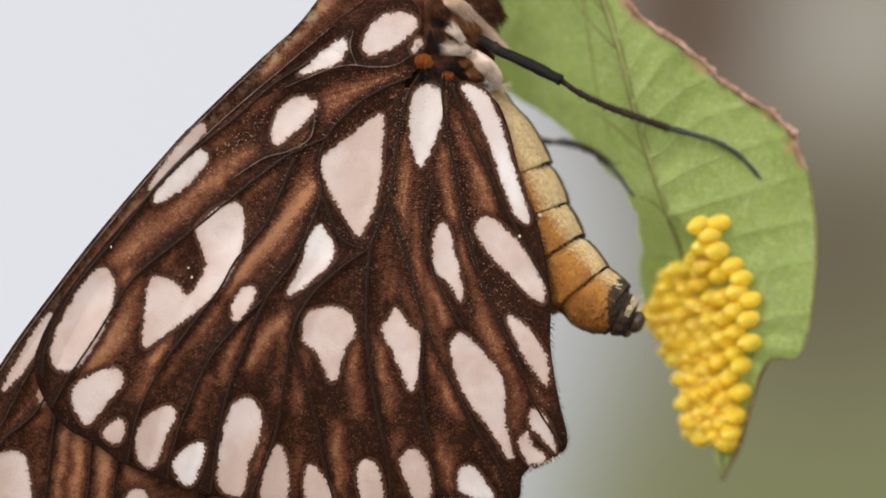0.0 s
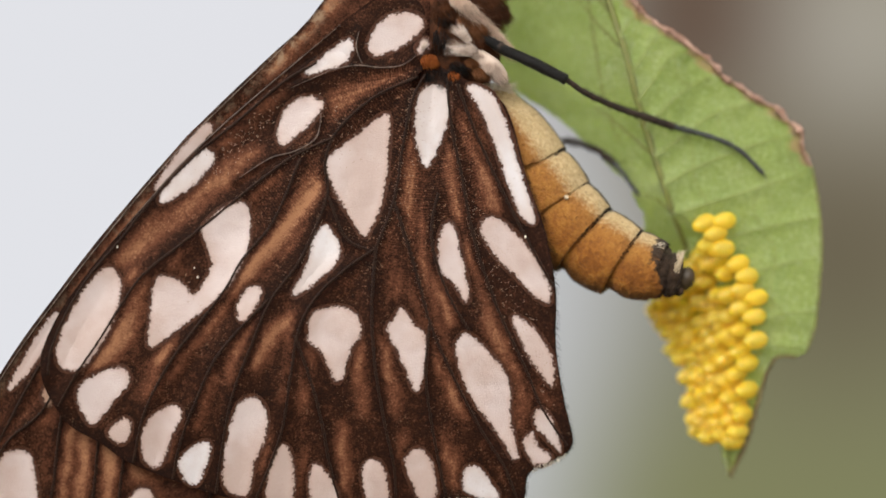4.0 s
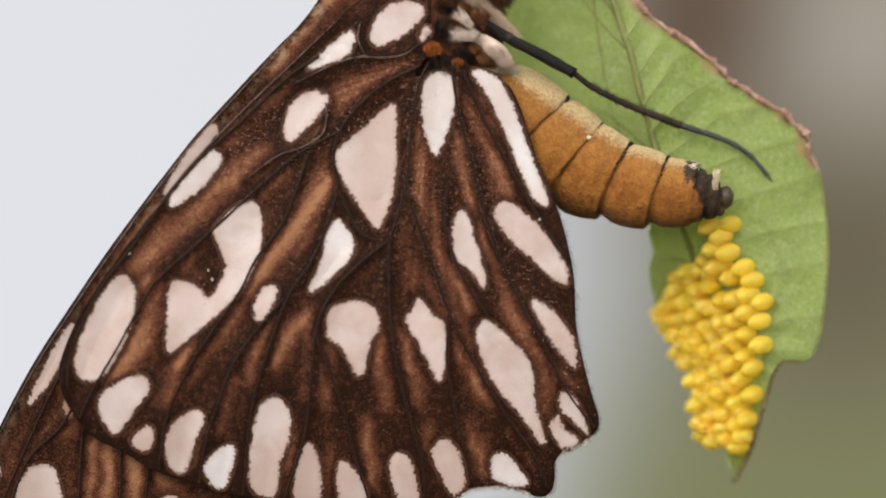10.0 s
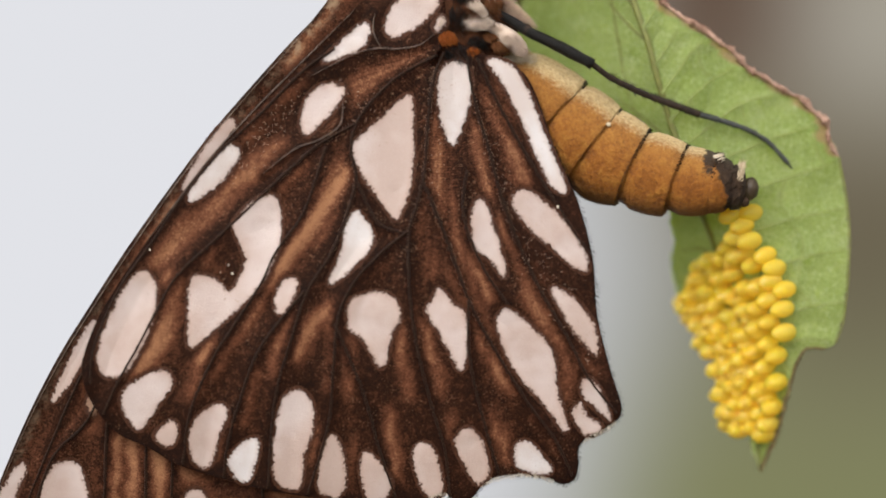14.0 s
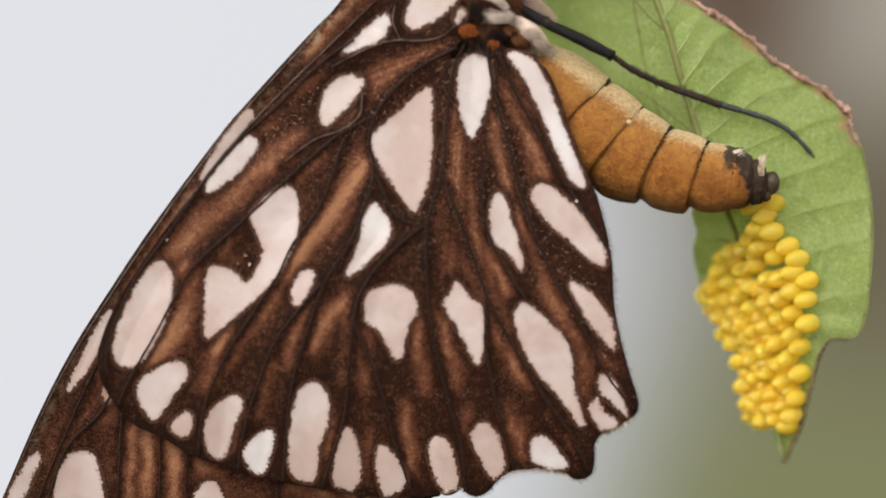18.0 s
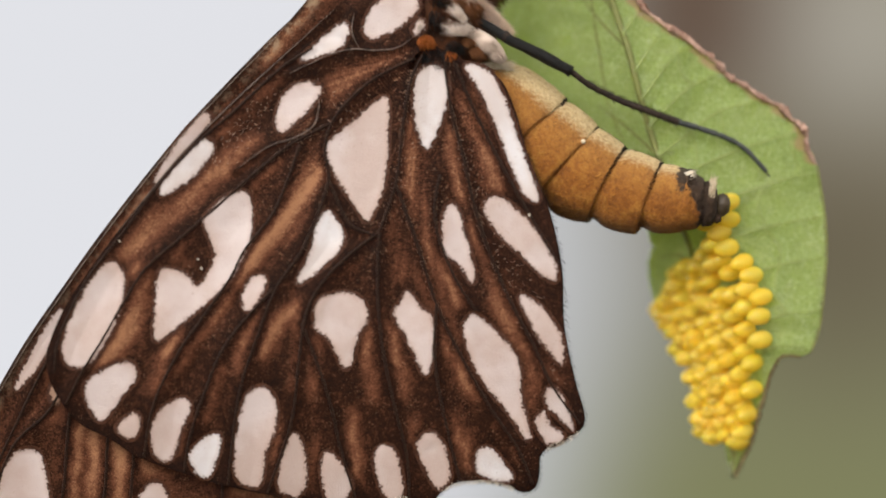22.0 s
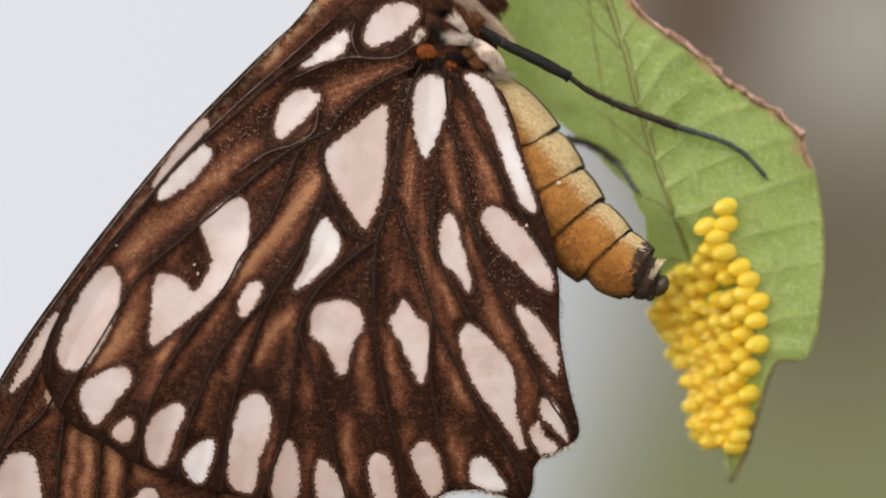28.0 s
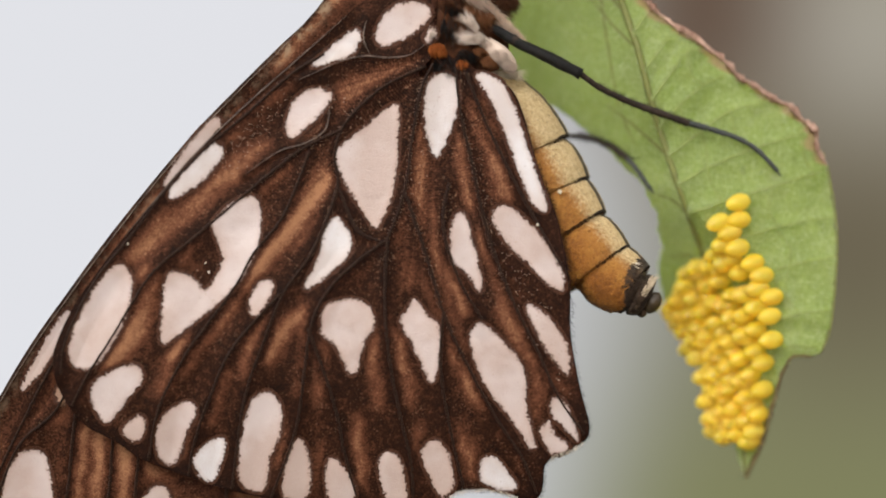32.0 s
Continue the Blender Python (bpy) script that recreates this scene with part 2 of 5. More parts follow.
def backdrop_material():
    m = Nodes("glowing_foliage_and_sky")
    where = m.place()
    sep = m.tree.nodes.new("ShaderNodeSeparateXYZ")
    m.link(where, sep.inputs[0])
    soft = m.noise(9, 2, 0.5)
    x = m.maths("ADD", sep.outputs[0], m.maths("MULTIPLY", m.maths("SUBTRACT", soft, 0.5), 0.03))

    def blob(cx, cz, radius):
        d = m.tree.nodes.new("ShaderNodeVectorMath")
        d.operation = "DISTANCE"
        m.link(where, d.inputs[0])
        d.inputs[1].default_value = (cx, 0, cz)
        return m.maths("SUBTRACT", 1.0, m.step(d.outputs["Value"], 0.0, radius))

    z = sep.outputs[2]
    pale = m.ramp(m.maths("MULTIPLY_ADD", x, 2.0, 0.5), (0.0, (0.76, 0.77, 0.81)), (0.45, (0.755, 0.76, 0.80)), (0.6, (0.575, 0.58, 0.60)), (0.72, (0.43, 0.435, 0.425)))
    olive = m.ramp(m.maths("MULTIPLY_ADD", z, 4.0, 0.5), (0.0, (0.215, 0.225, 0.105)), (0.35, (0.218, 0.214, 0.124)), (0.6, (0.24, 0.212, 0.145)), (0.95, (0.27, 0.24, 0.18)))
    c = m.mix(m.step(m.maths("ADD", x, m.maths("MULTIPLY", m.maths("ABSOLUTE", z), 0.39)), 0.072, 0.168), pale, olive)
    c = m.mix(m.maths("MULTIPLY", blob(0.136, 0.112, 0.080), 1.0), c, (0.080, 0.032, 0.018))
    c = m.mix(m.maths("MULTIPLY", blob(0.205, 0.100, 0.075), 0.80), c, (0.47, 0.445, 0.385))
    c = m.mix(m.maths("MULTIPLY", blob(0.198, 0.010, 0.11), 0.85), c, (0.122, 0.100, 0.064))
    m.tree.nodes.remove(m.bsdf)
    # foliage and sky alike emit their painted brightness, no lamp lights them
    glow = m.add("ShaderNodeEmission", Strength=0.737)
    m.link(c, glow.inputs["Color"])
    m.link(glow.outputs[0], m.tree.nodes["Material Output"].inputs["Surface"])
    return m.mat


WING = wing_material()
SPOT = spot_material("pearly_scales", (0.53, 0.435, 0.406), (0.435, 0.320, 0.275))
# whiter copy of the pearly scales, the shine of some spots as colour
SPOT_SHEEN = spot_material("pearly_scales_sheen", (0.61, 0.565, 0.56), (0.52, 0.44, 0.41))
TAN = spot_material("tan_scales", (0.30, 0.17, 0.10), (0.24, 0.12, 0.065))
DUST = plain_material("loose_tan_scales", (0.20, 0.12, 0.075), (0.46, 0.33, 0.24), 4000, 0.6)
VEIN = plain_material("wing_vein", (0.008, 0.004, 0.0025), (0.035, 0.016, 0.009), 9000, 0.6, 0.3, 0.00004, 0.12)
PALE_VEIN = plain_material("worn_wing_vein", (0.020, 0.011, 0.007), (0.24, 0.18, 0.145), 1300, 0.5, 0.3, 0.00004, 0.25)
FRINGE = plain_material("fringe_hair", (0.008, 0.005, 0.003), (0.02, 0.012, 0.008), 2000, 0.7, 0.0, 0.00004, 0.1)
SCALE = abdomen_material()
SOOT = plain_material("dark_end_scales", (0.010, 0.006, 0.005), (0.085, 0.05, 0.03), 2500, 0.7, 0.6, 0.0001, 0.15)
NUB = plain_material("olive_brown_skin", (0.03, 0.018, 0.008), (0.075, 0.05, 0.025), 2500, 0.45, 0.4)
PALE_FUR = plain_material("pale_fur", (0.50, 0.38, 0.30), (0.74, 0.63, 0.54), 2500, 0.7)
HIP_FUR = plain_material("hip_fur", (0.47, 0.35, 0.27), (0.70, 0.56, 0.46), 900, 0.7, 0.5, 0.00008)
CREAM = plain_material("cream_hair", (0.70, 0.58, 0.43), (0.90, 0.82, 0.68), 2500, 0.7)
WORN_CREAM = plain_material("worn_cream_hair", (0.40, 0.30, 0.19), (0.66, 0.55, 0.39), 2500, 0.7)
BEIGE = plain_material("beige_hair", (0.66, 0.45, 0.32), (0.88, 0.70, 0.56), 1500, 0.7, 0.5, 0.00008)
BROWN_FUR = plain_material("brown_fur", (0.03, 0.012, 0.006), (0.13, 0.045, 0.017), 1500, 0.8, 0.6, 0.0001, 0.2)
RUSTY = plain_material("rusty_fur", (0.10, 0.036, 0.013), (0.26, 0.105, 0.042), 1500, 0.8, 0.5, 0.00008, 0.2)
ORANGE = plain_material("orange_scales", (0.20, 0.045, 0.008), (0.42, 0.12, 0.022), 4000, 0.7, 0.6, 0.00008, 0.2)
BLACK_LEG = plain_material("black_leg", (0.0025, 0.002, 0.002), (0.011, 0.009, 0.008), 3500, 0.38, 0.8, 0.0001, 0.22)
TIBIA = plain_material("brown_black_leg", (0.008, 0.006, 0.005), (0.055, 0.036, 0.026), 3000, 0.5, 0.6, 0.00008, 0.2)
GREY_LEG = plain_material("grey_leg", (0.016, 0.018, 0.018), (0.058, 0.062, 0.060), 3000, 0.42, 0.4)
LEAF = leaf_material()
LEAF_VEIN = plain_material("leaf_vein", (0.20, 0.26, 0.065), (0.30, 0.36, 0.11), 2000, 0.5)
LEAF_RIB = plain_material("leaf_midrib", (0.125, 0.135, 0.030), (0.19, 0.20, 0.05), 2000, 0.5)
RIM = plain_material("withered_leaf_edge", (0.24, 0.12, 0.075), (0.66, 0.44, 0.34), 1500, 0.7, 0.8, 0.0002, 0.2)
DRY = plain_material("dry_leaf_edge", (0.08, 0.06, 0.025), (0.28, 0.22, 0.10), 1800, 0.7, 0.8, 0.0002, 0.2)
EGG = egg_material()
FAR = backdrop_material()
SOIL = plain_material("soil_and_moss", (0.03, 0.033, 0.012), (0.07, 0.06, 0.03), 6, 0.9, 0.5, 0.05)


# ---- mesh helpers ----
def mesh_of(name, verts, faces, material, smooth=True):
    me = bpy.data.meshes.new(name)
    me.from_pydata([tuple(v) for v in verts], [], [tuple(f) for f in faces])
    me.materials.append(material)
    me.shade_smooth() if smooth else me.shade_flat()
    return me


def put(name, me, parent, label="", origin=(0, 0, 0)):
    """One mesh as a part of a thing; its mesh is written round its origin."""
    ob = new(name, me)
    ob.parent = parent
    ob.location = origin
    return tagged(ob, label)


def values(me, name, data):
    a = me.attributes.new(name, "FLOAT", "POINT")
    a.data.foreach_set("value", np.asarray(data, dtype=np.float32))


def spline(points, n, closed=True):
    """n points evenly along a smooth curve through the points."""
    p = np.array(points, float)
    k = len(p)
    out = []
    for i in range(k if closed else k - 1):
        a, b, c, d = (p[(i + j) % k] if closed else p[min(max(i + j, 0), k - 1)] for j in (-1, 0, 1, 2))
        for s in np.linspace(0, 1, 16, endpoint=False):
            out.append(0.5 * (2 * b + (c - a) * s + (2 * a - 5 * b + 4 * c - d) * s * s + (3 * b - a - 3 * c + d) * s ** 3))
    out.append(p[0] if closed else p[-1])
    q = np.array(out)
    run = np.concatenate([[0], np.cumsum(np.linalg.norm(np.diff(q, axis=0), axis=1))])
    s = np.linspace(0, run[-1], n, endpoint=not closed)
    return np.stack([np.interp(s, run, q[:, i]) for i in range(q.shape[1])], 1)


def nearest(px, py, cloud):
    """The distance from each place to the nearest point of the cloud."""
    out = np.empty(len(px))
    for i in range(0, len(px), 6000):
        dx = px[i:i + 6000, None] - cloud[None, :, 0]
        dy = py[i:i + 6000, None] - cloud[None, :, 1]
        out[i:i + 6000] = np.sqrt((dx * dx + dy * dy).min(1))
    return out


def inside(px, py, ring):
    hit = np.zeros(len(px), bool)
    x0, y0 = ring[:, 0], ring[:, 1]
    x1, y1 = np.roll(x0, -1), np.roll(y0, -1)
    for a, b, c, d in zip(x0, y0, x1, y1):
        if b != d:
            hit ^= ((b > py) != (d > py)) & (px < (c - a) * (py - b) / (d - b) + a)
    return hit


def smooth(lo, hi, v):
    s = np.clip((v - lo) / (hi - lo), 0, 1)
    return s * s * (3 - 2 * s)


def ripple(px, py, scale, seed):
    """Cheap smooth noise between -1 and 1 made of a few waves."""
    rng = np.random.RandomState(seed)
    v = np.zeros(len(px))
    for _ in range(7):
        a, f, ph = rng.uniform(0, 6.28), rng.uniform(0.6, 1.7) / scale, rng.uniform(0, 6.28)
        v += np.sin((px * np.cos(a) + py * np.sin(a)) * f + ph)
    return v / 4.0


def tube(path, radii, sides=8, origin=Vector((0, 0, 0)), wobble=0.0, seed=1):
    """A tube along world points, closed at both ends."""
    rng = random.Random(seed)
    verts, faces = [], []
    pts = [Vector(p) for p in path]
    for i, p in enumerate(pts):
        way = (pts[min(i + 1, len(pts) - 1)] - pts[max(i - 1, 0)]).normalized()
        side = way.cross(Vector((0, 1, 0)))
        side = side.normalized() if side.length > 1e-6 else Vector((1, 0, 0))
        up = side.cross(way)
        for j in range(sides):
            a = 2 * math.pi * j / sides
            r = radii[i] * (1 + wobble * rng.uniform(-1, 1))
            verts.append(p - origin + (side * math.cos(a) + up * math.sin(a)) * r)
    for i in range(len(pts) - 1):
        for j in range(sides):
            k = (j + 1) % sides
            faces.append((i * sides + j, i * sides + k, (i + 1) * sides + k, (i + 1) * sides + j))
    faces.append(tuple(reversed(range(sides))))
    faces.append(tuple(range((len(pts) - 1) * sides, len(pts) * sides)))
    return verts, faces


def hairs(roots, ways, lengths, width, origin=Vector((0, 0, 0)), bend=0.25, seed=3):
    """Many fine tapered bent hairs as one mesh."""
    rng = random.Random(seed)
    verts, faces = [], []
    for root, way, length in zip(roots, ways, lengths):
        way = Vector(way).normalized()
        side = way.cross(Vector((rng.uniform(-1, 1), rng.uniform(-1, 1), rng.uniform(-1, 1)))).normalized()
        up = side.cross(way)
        curl = (side * rng.uniform(-1, 1) + up * rng.uniform(-1, 1)) * bend * length
        b = len(verts)
        for s, r in ((0, 1.0), (0.5, 0.75)):
            c = Vector(root) - origin + way * length * s + curl * s * s
            for j in range(3):
                a = 2.094 * j
                verts.append(c + (side * math.cos(a) + up * math.sin(a)) * width * r)
        verts.append(Vector(root) - origin + way * length + curl)
        for j in range(3):
            k = (j + 1) % 3
            faces.append((b + j, b + k, b + 3 + k, b + 3 + j))
            faces.append((b + 3 + j, b + 3 + k, b + 6))
    return verts, faces


def blob_mesh(name, material, radii, seg=24, rings=16, rough=0.0, seed=2):
    verts, faces = [], []
    for i in range(rings + 1):
        th = math.pi * i / rings
        for j in range(seg):
            ph = 2 * math.pi * j / seg
            v = Vector((math.sin(th) * math.cos(ph), math.sin(th) * math.sin(ph), math.cos(th)))
            k = 1 + rough * noise.noise(v * 3 + Vector((seed, 0, 0)))
            verts.append(Vector((v.x * radii[0], v.y * radii[1], v.z * radii[2])) * k)
    for i in range(rings):
        for j in range(seg):
            k = (j + 1) % seg
            faces.append((i * seg + j, (i + 1) * seg + j, (i + 1) * seg + k, i * seg + k))
    return mesh_of(name, verts, faces, material)


# ---- distance ----
soil = new("ground", mesh_of("ground", [(-400, -400, -1.3), (400, -400, -1.3), (400, 400, -1.3), (-400, 400, -1.3)], [(0, 1, 2, 3)], SOIL))
tagged(soil, "mossy brown soil far below the leaf", "ground", kind="structure")
# self-glowing card for the far view, also lights the leaf from behind
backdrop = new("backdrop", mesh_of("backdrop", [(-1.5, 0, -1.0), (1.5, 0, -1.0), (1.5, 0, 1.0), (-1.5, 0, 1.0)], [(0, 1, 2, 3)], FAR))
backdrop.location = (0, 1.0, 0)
tagged(backdrop, "glowing card painted with blurred pale sky beside olive green and brown foliage", "backdrop", kind="structure")

# ---- butterfly ----
HUB = at(815, 75)
butterfly = tagged(new("butterfly"), "dark brown butterfly with pinkish white wing spots laying eggs", "butterfly")
butterfly.location = HUB


def wing(name, hub, rim, veins, pale, spots, base_d, seed, label, streaks, ground, tan_spots=(), white_spots=()):
    """A wing: a membrane from its hub to its rim, raised veins and scaly pale spots."""
    ring = spline(rim, 900)
    vein_lines = [spline(v, max(8, int(len(v) * 14)), closed=False) for v in veins]
    cloud = np.concatenate(vein_lines)
    spot_rings = [spline(s, 90) for s in spots]
    spot_cloud = np.concatenate(spot_rings)

    def depth(px, py, dv):
        d = base_d - 0.05 * np.exp(-(dv / 7.0) ** 2) + 0.13 * smooth(2, 42, dv) + 0.16 * ripple(px, py, 170, seed) + 0.02 * ripple(px, py, 24, seed + 5)
        return d + 0.00055 * (hub[1] + 300 - py) + 0.0000062 * np.clip(py - 420, 0, 520) ** 2

    nu, nv = 190, len(ring)
    u = np.linspace(0.02, 1, nu) ** 0.8
    px = (hub[0] + (ring[None, :, 0] - hub[0]) * u[:, None]).ravel()
    py = (hub[1] + (ring[None, :, 1] - hub[1]) * u[:, None]).ravel()
    uu = np.repeat(u, nv)
    dv = nearest(px, py, cloud)
    dd = depth(px, py, dv)
    k = (1 + dd * 0.001 / REACH)
    verts = np.stack([(px - 784) * UNIT * k - HUB.x, dd * 0.001 - HUB.y, (441 - py) * UNIT * k - HUB.z], 1)
    i, j = np.meshgrid(np.arange(nu - 1), np.arange(nv), indexing="ij")
    a, b = i * nv + j, i * nv + (j + 1) % nv
    faces = np.stack([a, b, b + nv, a + nv], -1).reshape(-1, 4)
    me = mesh_of(name, verts.tolist(), faces.tolist(), WING)
    ds = nearest(px, py, spot_cloud)
    for s in spot_rings:
        ds[inside(px, py, s)] = 0
    ang = np.arctan2(py - hub[1], px - hub[0])
    fibre = ripple(ang * 900, uu * 60, 9, seed + 1)
    patch = ripple(px, py, 34, seed + 2)
    dvn, dsn = dv + 3 * ripple(px, py, 12, seed + 7) + 1.5 * ripple(px, py, 4, seed + 9), ds + 4 * ripple(px, py, 11, seed + 8)
    sx, sy = px + 5 * ripple(px, py, 16, seed + 3), py + 5 * ripple(px, py, 16, seed + 4)
    light = np.zeros(len(px))
    for pts, width, strength in streaks:
        line = spline(pts, 40, closed=False)
        fade = np.clip(1.25 - 0.45 * np.abs(np.linspace(-1, 1, 40)) ** 3, 0, 1)
        best, part = np.full(len(px), 1e9), np.zeros(len(px))
        for (lx, ly), f in zip(line, fade):
            d2 = (sx - lx) ** 2 + (sy - ly) ** 2
            hit = d2 < best
            best[hit], part[hit] = d2[hit], f
        light = np.maximum(light, strength * part * np.exp(-best / (1.15 * width) ** 2))
    tone = ground + 0.06 * patch + light * (0.78 + 0.14 * patch + 0.20 * fibre)
    tone = tone * (0.34 + 0.66 * smooth(2.0, 20.0, dvn)) * (0.52 + 0.48 * smooth(0, 22, dsn))
    tone *= 0.15 + 0.85 * smooth(16, 50, np.hypot(px - hub[0] - 30, py - hub[1] - 15))
    tone *= 1 - 0.9 * smooth(0.965, 0.995, uu)
    values(me, "tone", 0.07 + tone)
    shoulder = spline(((655, -60), (620, -15), (590, 25), (562, 55), (535, 85)), 40, closed=False)
    front = 0.25 * np.exp(-((nearest(px, py, vein_lines[0]) - 11) / 8.0) ** 2) + 0.62 * np.exp(-(nearest(px, py, shoulder) / 11.0) ** 2)
    values(me, "costa", front if "fore" in name else np.zeros(len(px)))
    values(me, "near", 1 - 0.95 * smooth(0.28, 0.60, uu))
    root = put(name, me, butterfly, label)
    for n, line in enumerate(vein_lines):
        w = np.linspace(2.6, 2.1, len(line)) * UNIT * (np.sin(np.linspace(0.25, 2.9, len(line))) * 0.42 if n in pale else 1)
        d = depth(line[:, 0], line[:, 1], np.zeros(len(line)))
        path = [at(x, y, q + 0.005) for (x, y), q in zip(line, d)]
        put("vein", mesh_of("vein", *tube(path, w, 6, HUB, 0.25, n), PALE_VEIN if n in pale else VEIN), root, "worn pale vein" if n in pale else "")
    for n, s in enumerate(spot_rings):
        lo, hi = s.min(0) - 9, s.max(0) + 9
        step = 1.6
        gx, gy = np.meshgrid(np.arange(lo[0], hi[0], step), np.arange(lo[1], hi[1], step))
        cx, cy = gx.ravel(), gy.ravel()
        rim_d = nearest(cx, cy, spline(s, 260))
        rim_d = np.where(inside(cx, cy, s), rim_d, -rim_d)
        wide = rim_d.reshape(gx.shape)
        keep = np.maximum(np.maximum(wide[:-1, :-1], wide[1:, 1:]), np.maximum(wide[1:, :-1], wide[:-1, 1:])) > -6.0
        ii, jj = np.nonzero(keep)
        cols = gx.shape[1]
        q = np.stack([ii * cols + jj, (ii + 1) * cols + jj, (ii + 1) * cols + jj + 1, ii * cols + jj + 1], 1)
        used, back = np.unique(q, return_inverse=True)
        x, y = cx[used], cy[used]
        sd = rim_d[used]
        d = depth(x, y, nearest(x, y, cloud)) - 0.012 * smooth(-6, 4, sd) - 0.002
        k = (1 + d * 0.001 / REACH)
        v = np.stack([(x - 784) * UNIT * k - HUB.x, d * 0.001 - HUB.y, (441 - y) * UNIT * k - HUB.z], 1)
        me = mesh_of("wing_spot", v.tolist(), back.reshape(-1, 4).tolist(), TAN if n in tan_spots else SPOT_SHEEN if n in white_spots else SPOT)
        values(me, "edge", sd + 1.6 * ripple(x, y, 5.0, n + 20) + 1.3 * ripple(x, y, 1.7, n + 60))
        put("wing_spot", me, root, "tan spot" if n in tan_spots else "pinkish white spot with white sheen in its colour" if n in white_spots else "pinkish white spot")
    return root, ring, depth


# the near hindwing, its rim from the shoulder round the outer edge to the abdomen
HIND_RIM = ((815, 45), (800, -40), (740, -62), (680, -22), (620, 35), (560, 92), (480, 170), (400, 255), (340, 330), (280, 410), (225, 490), (190, 550), (167, 610), (165, 655),
            (185, 702), (225, 748), (280, 775), (330, 805), (400, 828), (470, 848), (540, 862), (600, 870), (660, 880), (715, 880), (760, 874), (800, 862), (818, 874), (835, 878),
            (855, 868), (872, 848), (900, 834), (950, 831), (985, 838), (1012, 849), (1034, 840), (1041, 815), (1042, 785), (1060, 766), (1100, 745), (1119, 716), (1098, 640),
            (1078, 550), (1071, 450), (1046, 348), (1008, 258), (975, 160), (945, 112), (880, 82))
HIND_VEINS = []


def hind_vein(*outline):
    HIND_VEINS.append(outline)


hind_vein((812, 80), (792, 130), (780, 220), (775, 290), (762, 345), (745, 395))
hind_vein((745, 395), (690, 440), (645, 490), (618, 550), (608, 640), (598, 740), (560, 862))
hind_vein((745, 395), (745, 500), (757, 600), (780, 700), (805, 790), (812, 870))
hind_vein((772, 310), (815, 420), (850, 520), (890, 600), (950, 700), (1000, 770), (1030, 835))
hind_vein((800, 85), (720, 130), (660, 195), (645, 250), (652, 310), (615, 420), (565, 500), (535, 585), (505, 690), (490, 850))
hind_vein((655, 205), (590, 240), (530, 290), (470, 345), (400, 410), (335, 470), (298, 530), (260, 600), (228, 655), (200, 715))
hind_vein((600, 245), (560, 360), (510, 430), (480, 490), (430, 565), (395, 620), (355, 710), (340, 806))
hind_vein((655, 310), (690, 380), (735, 400))
hind_vein((852, 85), (865, 170), (888, 250), (908, 330), (935, 410), (975, 500), (1025, 590), (1060, 660), (1110, 725))
hind_vein((870, 92), (905, 170), (945, 245), (985, 315), (1025, 380), (1068, 445))
hind_vein((850, 290), (842, 345), (850, 400), (880, 470), (920, 530))
hind_vein((618, 72), (560, 112), (480, 190), (418, 246), (352, 322), (292, 408), (238, 482), (205, 545), (182, 610), (178, 660))
hind_vein((800, 42), (770, 66), (730, 73), (690, 72), (650, 82), (610, 102), (575, 120))
hind_vein((690, 10), (686, 40), (700, 71))
hind_vein((632, 155), (626, 205), (590, 232), (550, 246), (515, 270), (488, 292))
hind_vein((560, 500), (480, 600), (440, 700), (420, 770), (412, 830))
hind_vein((612, 560), (660, 680), (690, 790), (720, 878))
hind_vein((850, 520), (850, 620), (870, 720), (900, 830))
hind_vein((655, 2), (620, 36), (560, 94), (480, 172), (400, 257), (340, 332), (280, 412))
HIND_SPOTS = []


def hind_spot(*outline):
    HIND_SPOTS.append(outline)


hind_spot((708, 40), (725, 52), (763, 33), (794, 9), (803, -12), (790, -26), (757, -26), (730, -11), (713, 14))
hind_spot((795, 32), (808, 18), (814, 30), (801, 43))
hind_spot((598, 95), (615, 75), (645, 45), (672, 27), (680, 40), (668, 68), (640, 82))
hind_spot((358, 340), (362, 318), (395, 275), (425, 245), (442, 242), (445, 262), (425, 292), (395, 320))
hind_spot((557, 210), (562, 175), (580, 145), (610, 134), (633, 143), (622, 170), (590, 205), (570, 222))
hind_spot((648, 250), (665, 225), (700, 195), (735, 162), (752, 160), (755, 200), (755, 270), (748, 320), (735, 355), (722, 375), (700, 347), (668, 302))
hind_spot((800, 150), (808, 110), (835, 97), (852, 110), (860, 140), (850, 190), (838, 225), (825, 245), (812, 225), (803, 190))
hind_spot((890, 100), (905, 95), (935, 110), (965, 165), (985, 220), (1005, 270), (1025, 320), (1020, 333), (1000, 318), (975, 270), (950, 210), (920, 145))
hind_spot((500, 330), (515, 345), (518, 400), (508, 440), (480, 490), (440, 530), (400, 565), (370, 590), (354, 597), (352, 560), (355, 490), (365, 472), (395, 475), (415, 492), (425, 500), (440, 485), (455, 450), (450, 425), (436, 390), (438, 375), (465, 345))
hind_spot((270, 462), (290, 475), (297, 500), (285, 560), (262, 610), (240, 640), (210, 648), (195, 635), (192, 605), (205, 560), (235, 500))
hind_spot((650, 362), (668, 375), (683, 410), (665, 440), (640, 465), (605, 490), (608, 470), (625, 430), (635, 385))
hind_spot((508, 510), (520, 485), (540, 478), (546, 490), (535, 520), (518, 540), (508, 530))
hind_spot((635, 550), (640, 520), (665, 508), (695, 505), (720, 520), (728, 550), (712, 580), (702, 625), (690, 637), (675, 610), (660, 585), (640, 570))
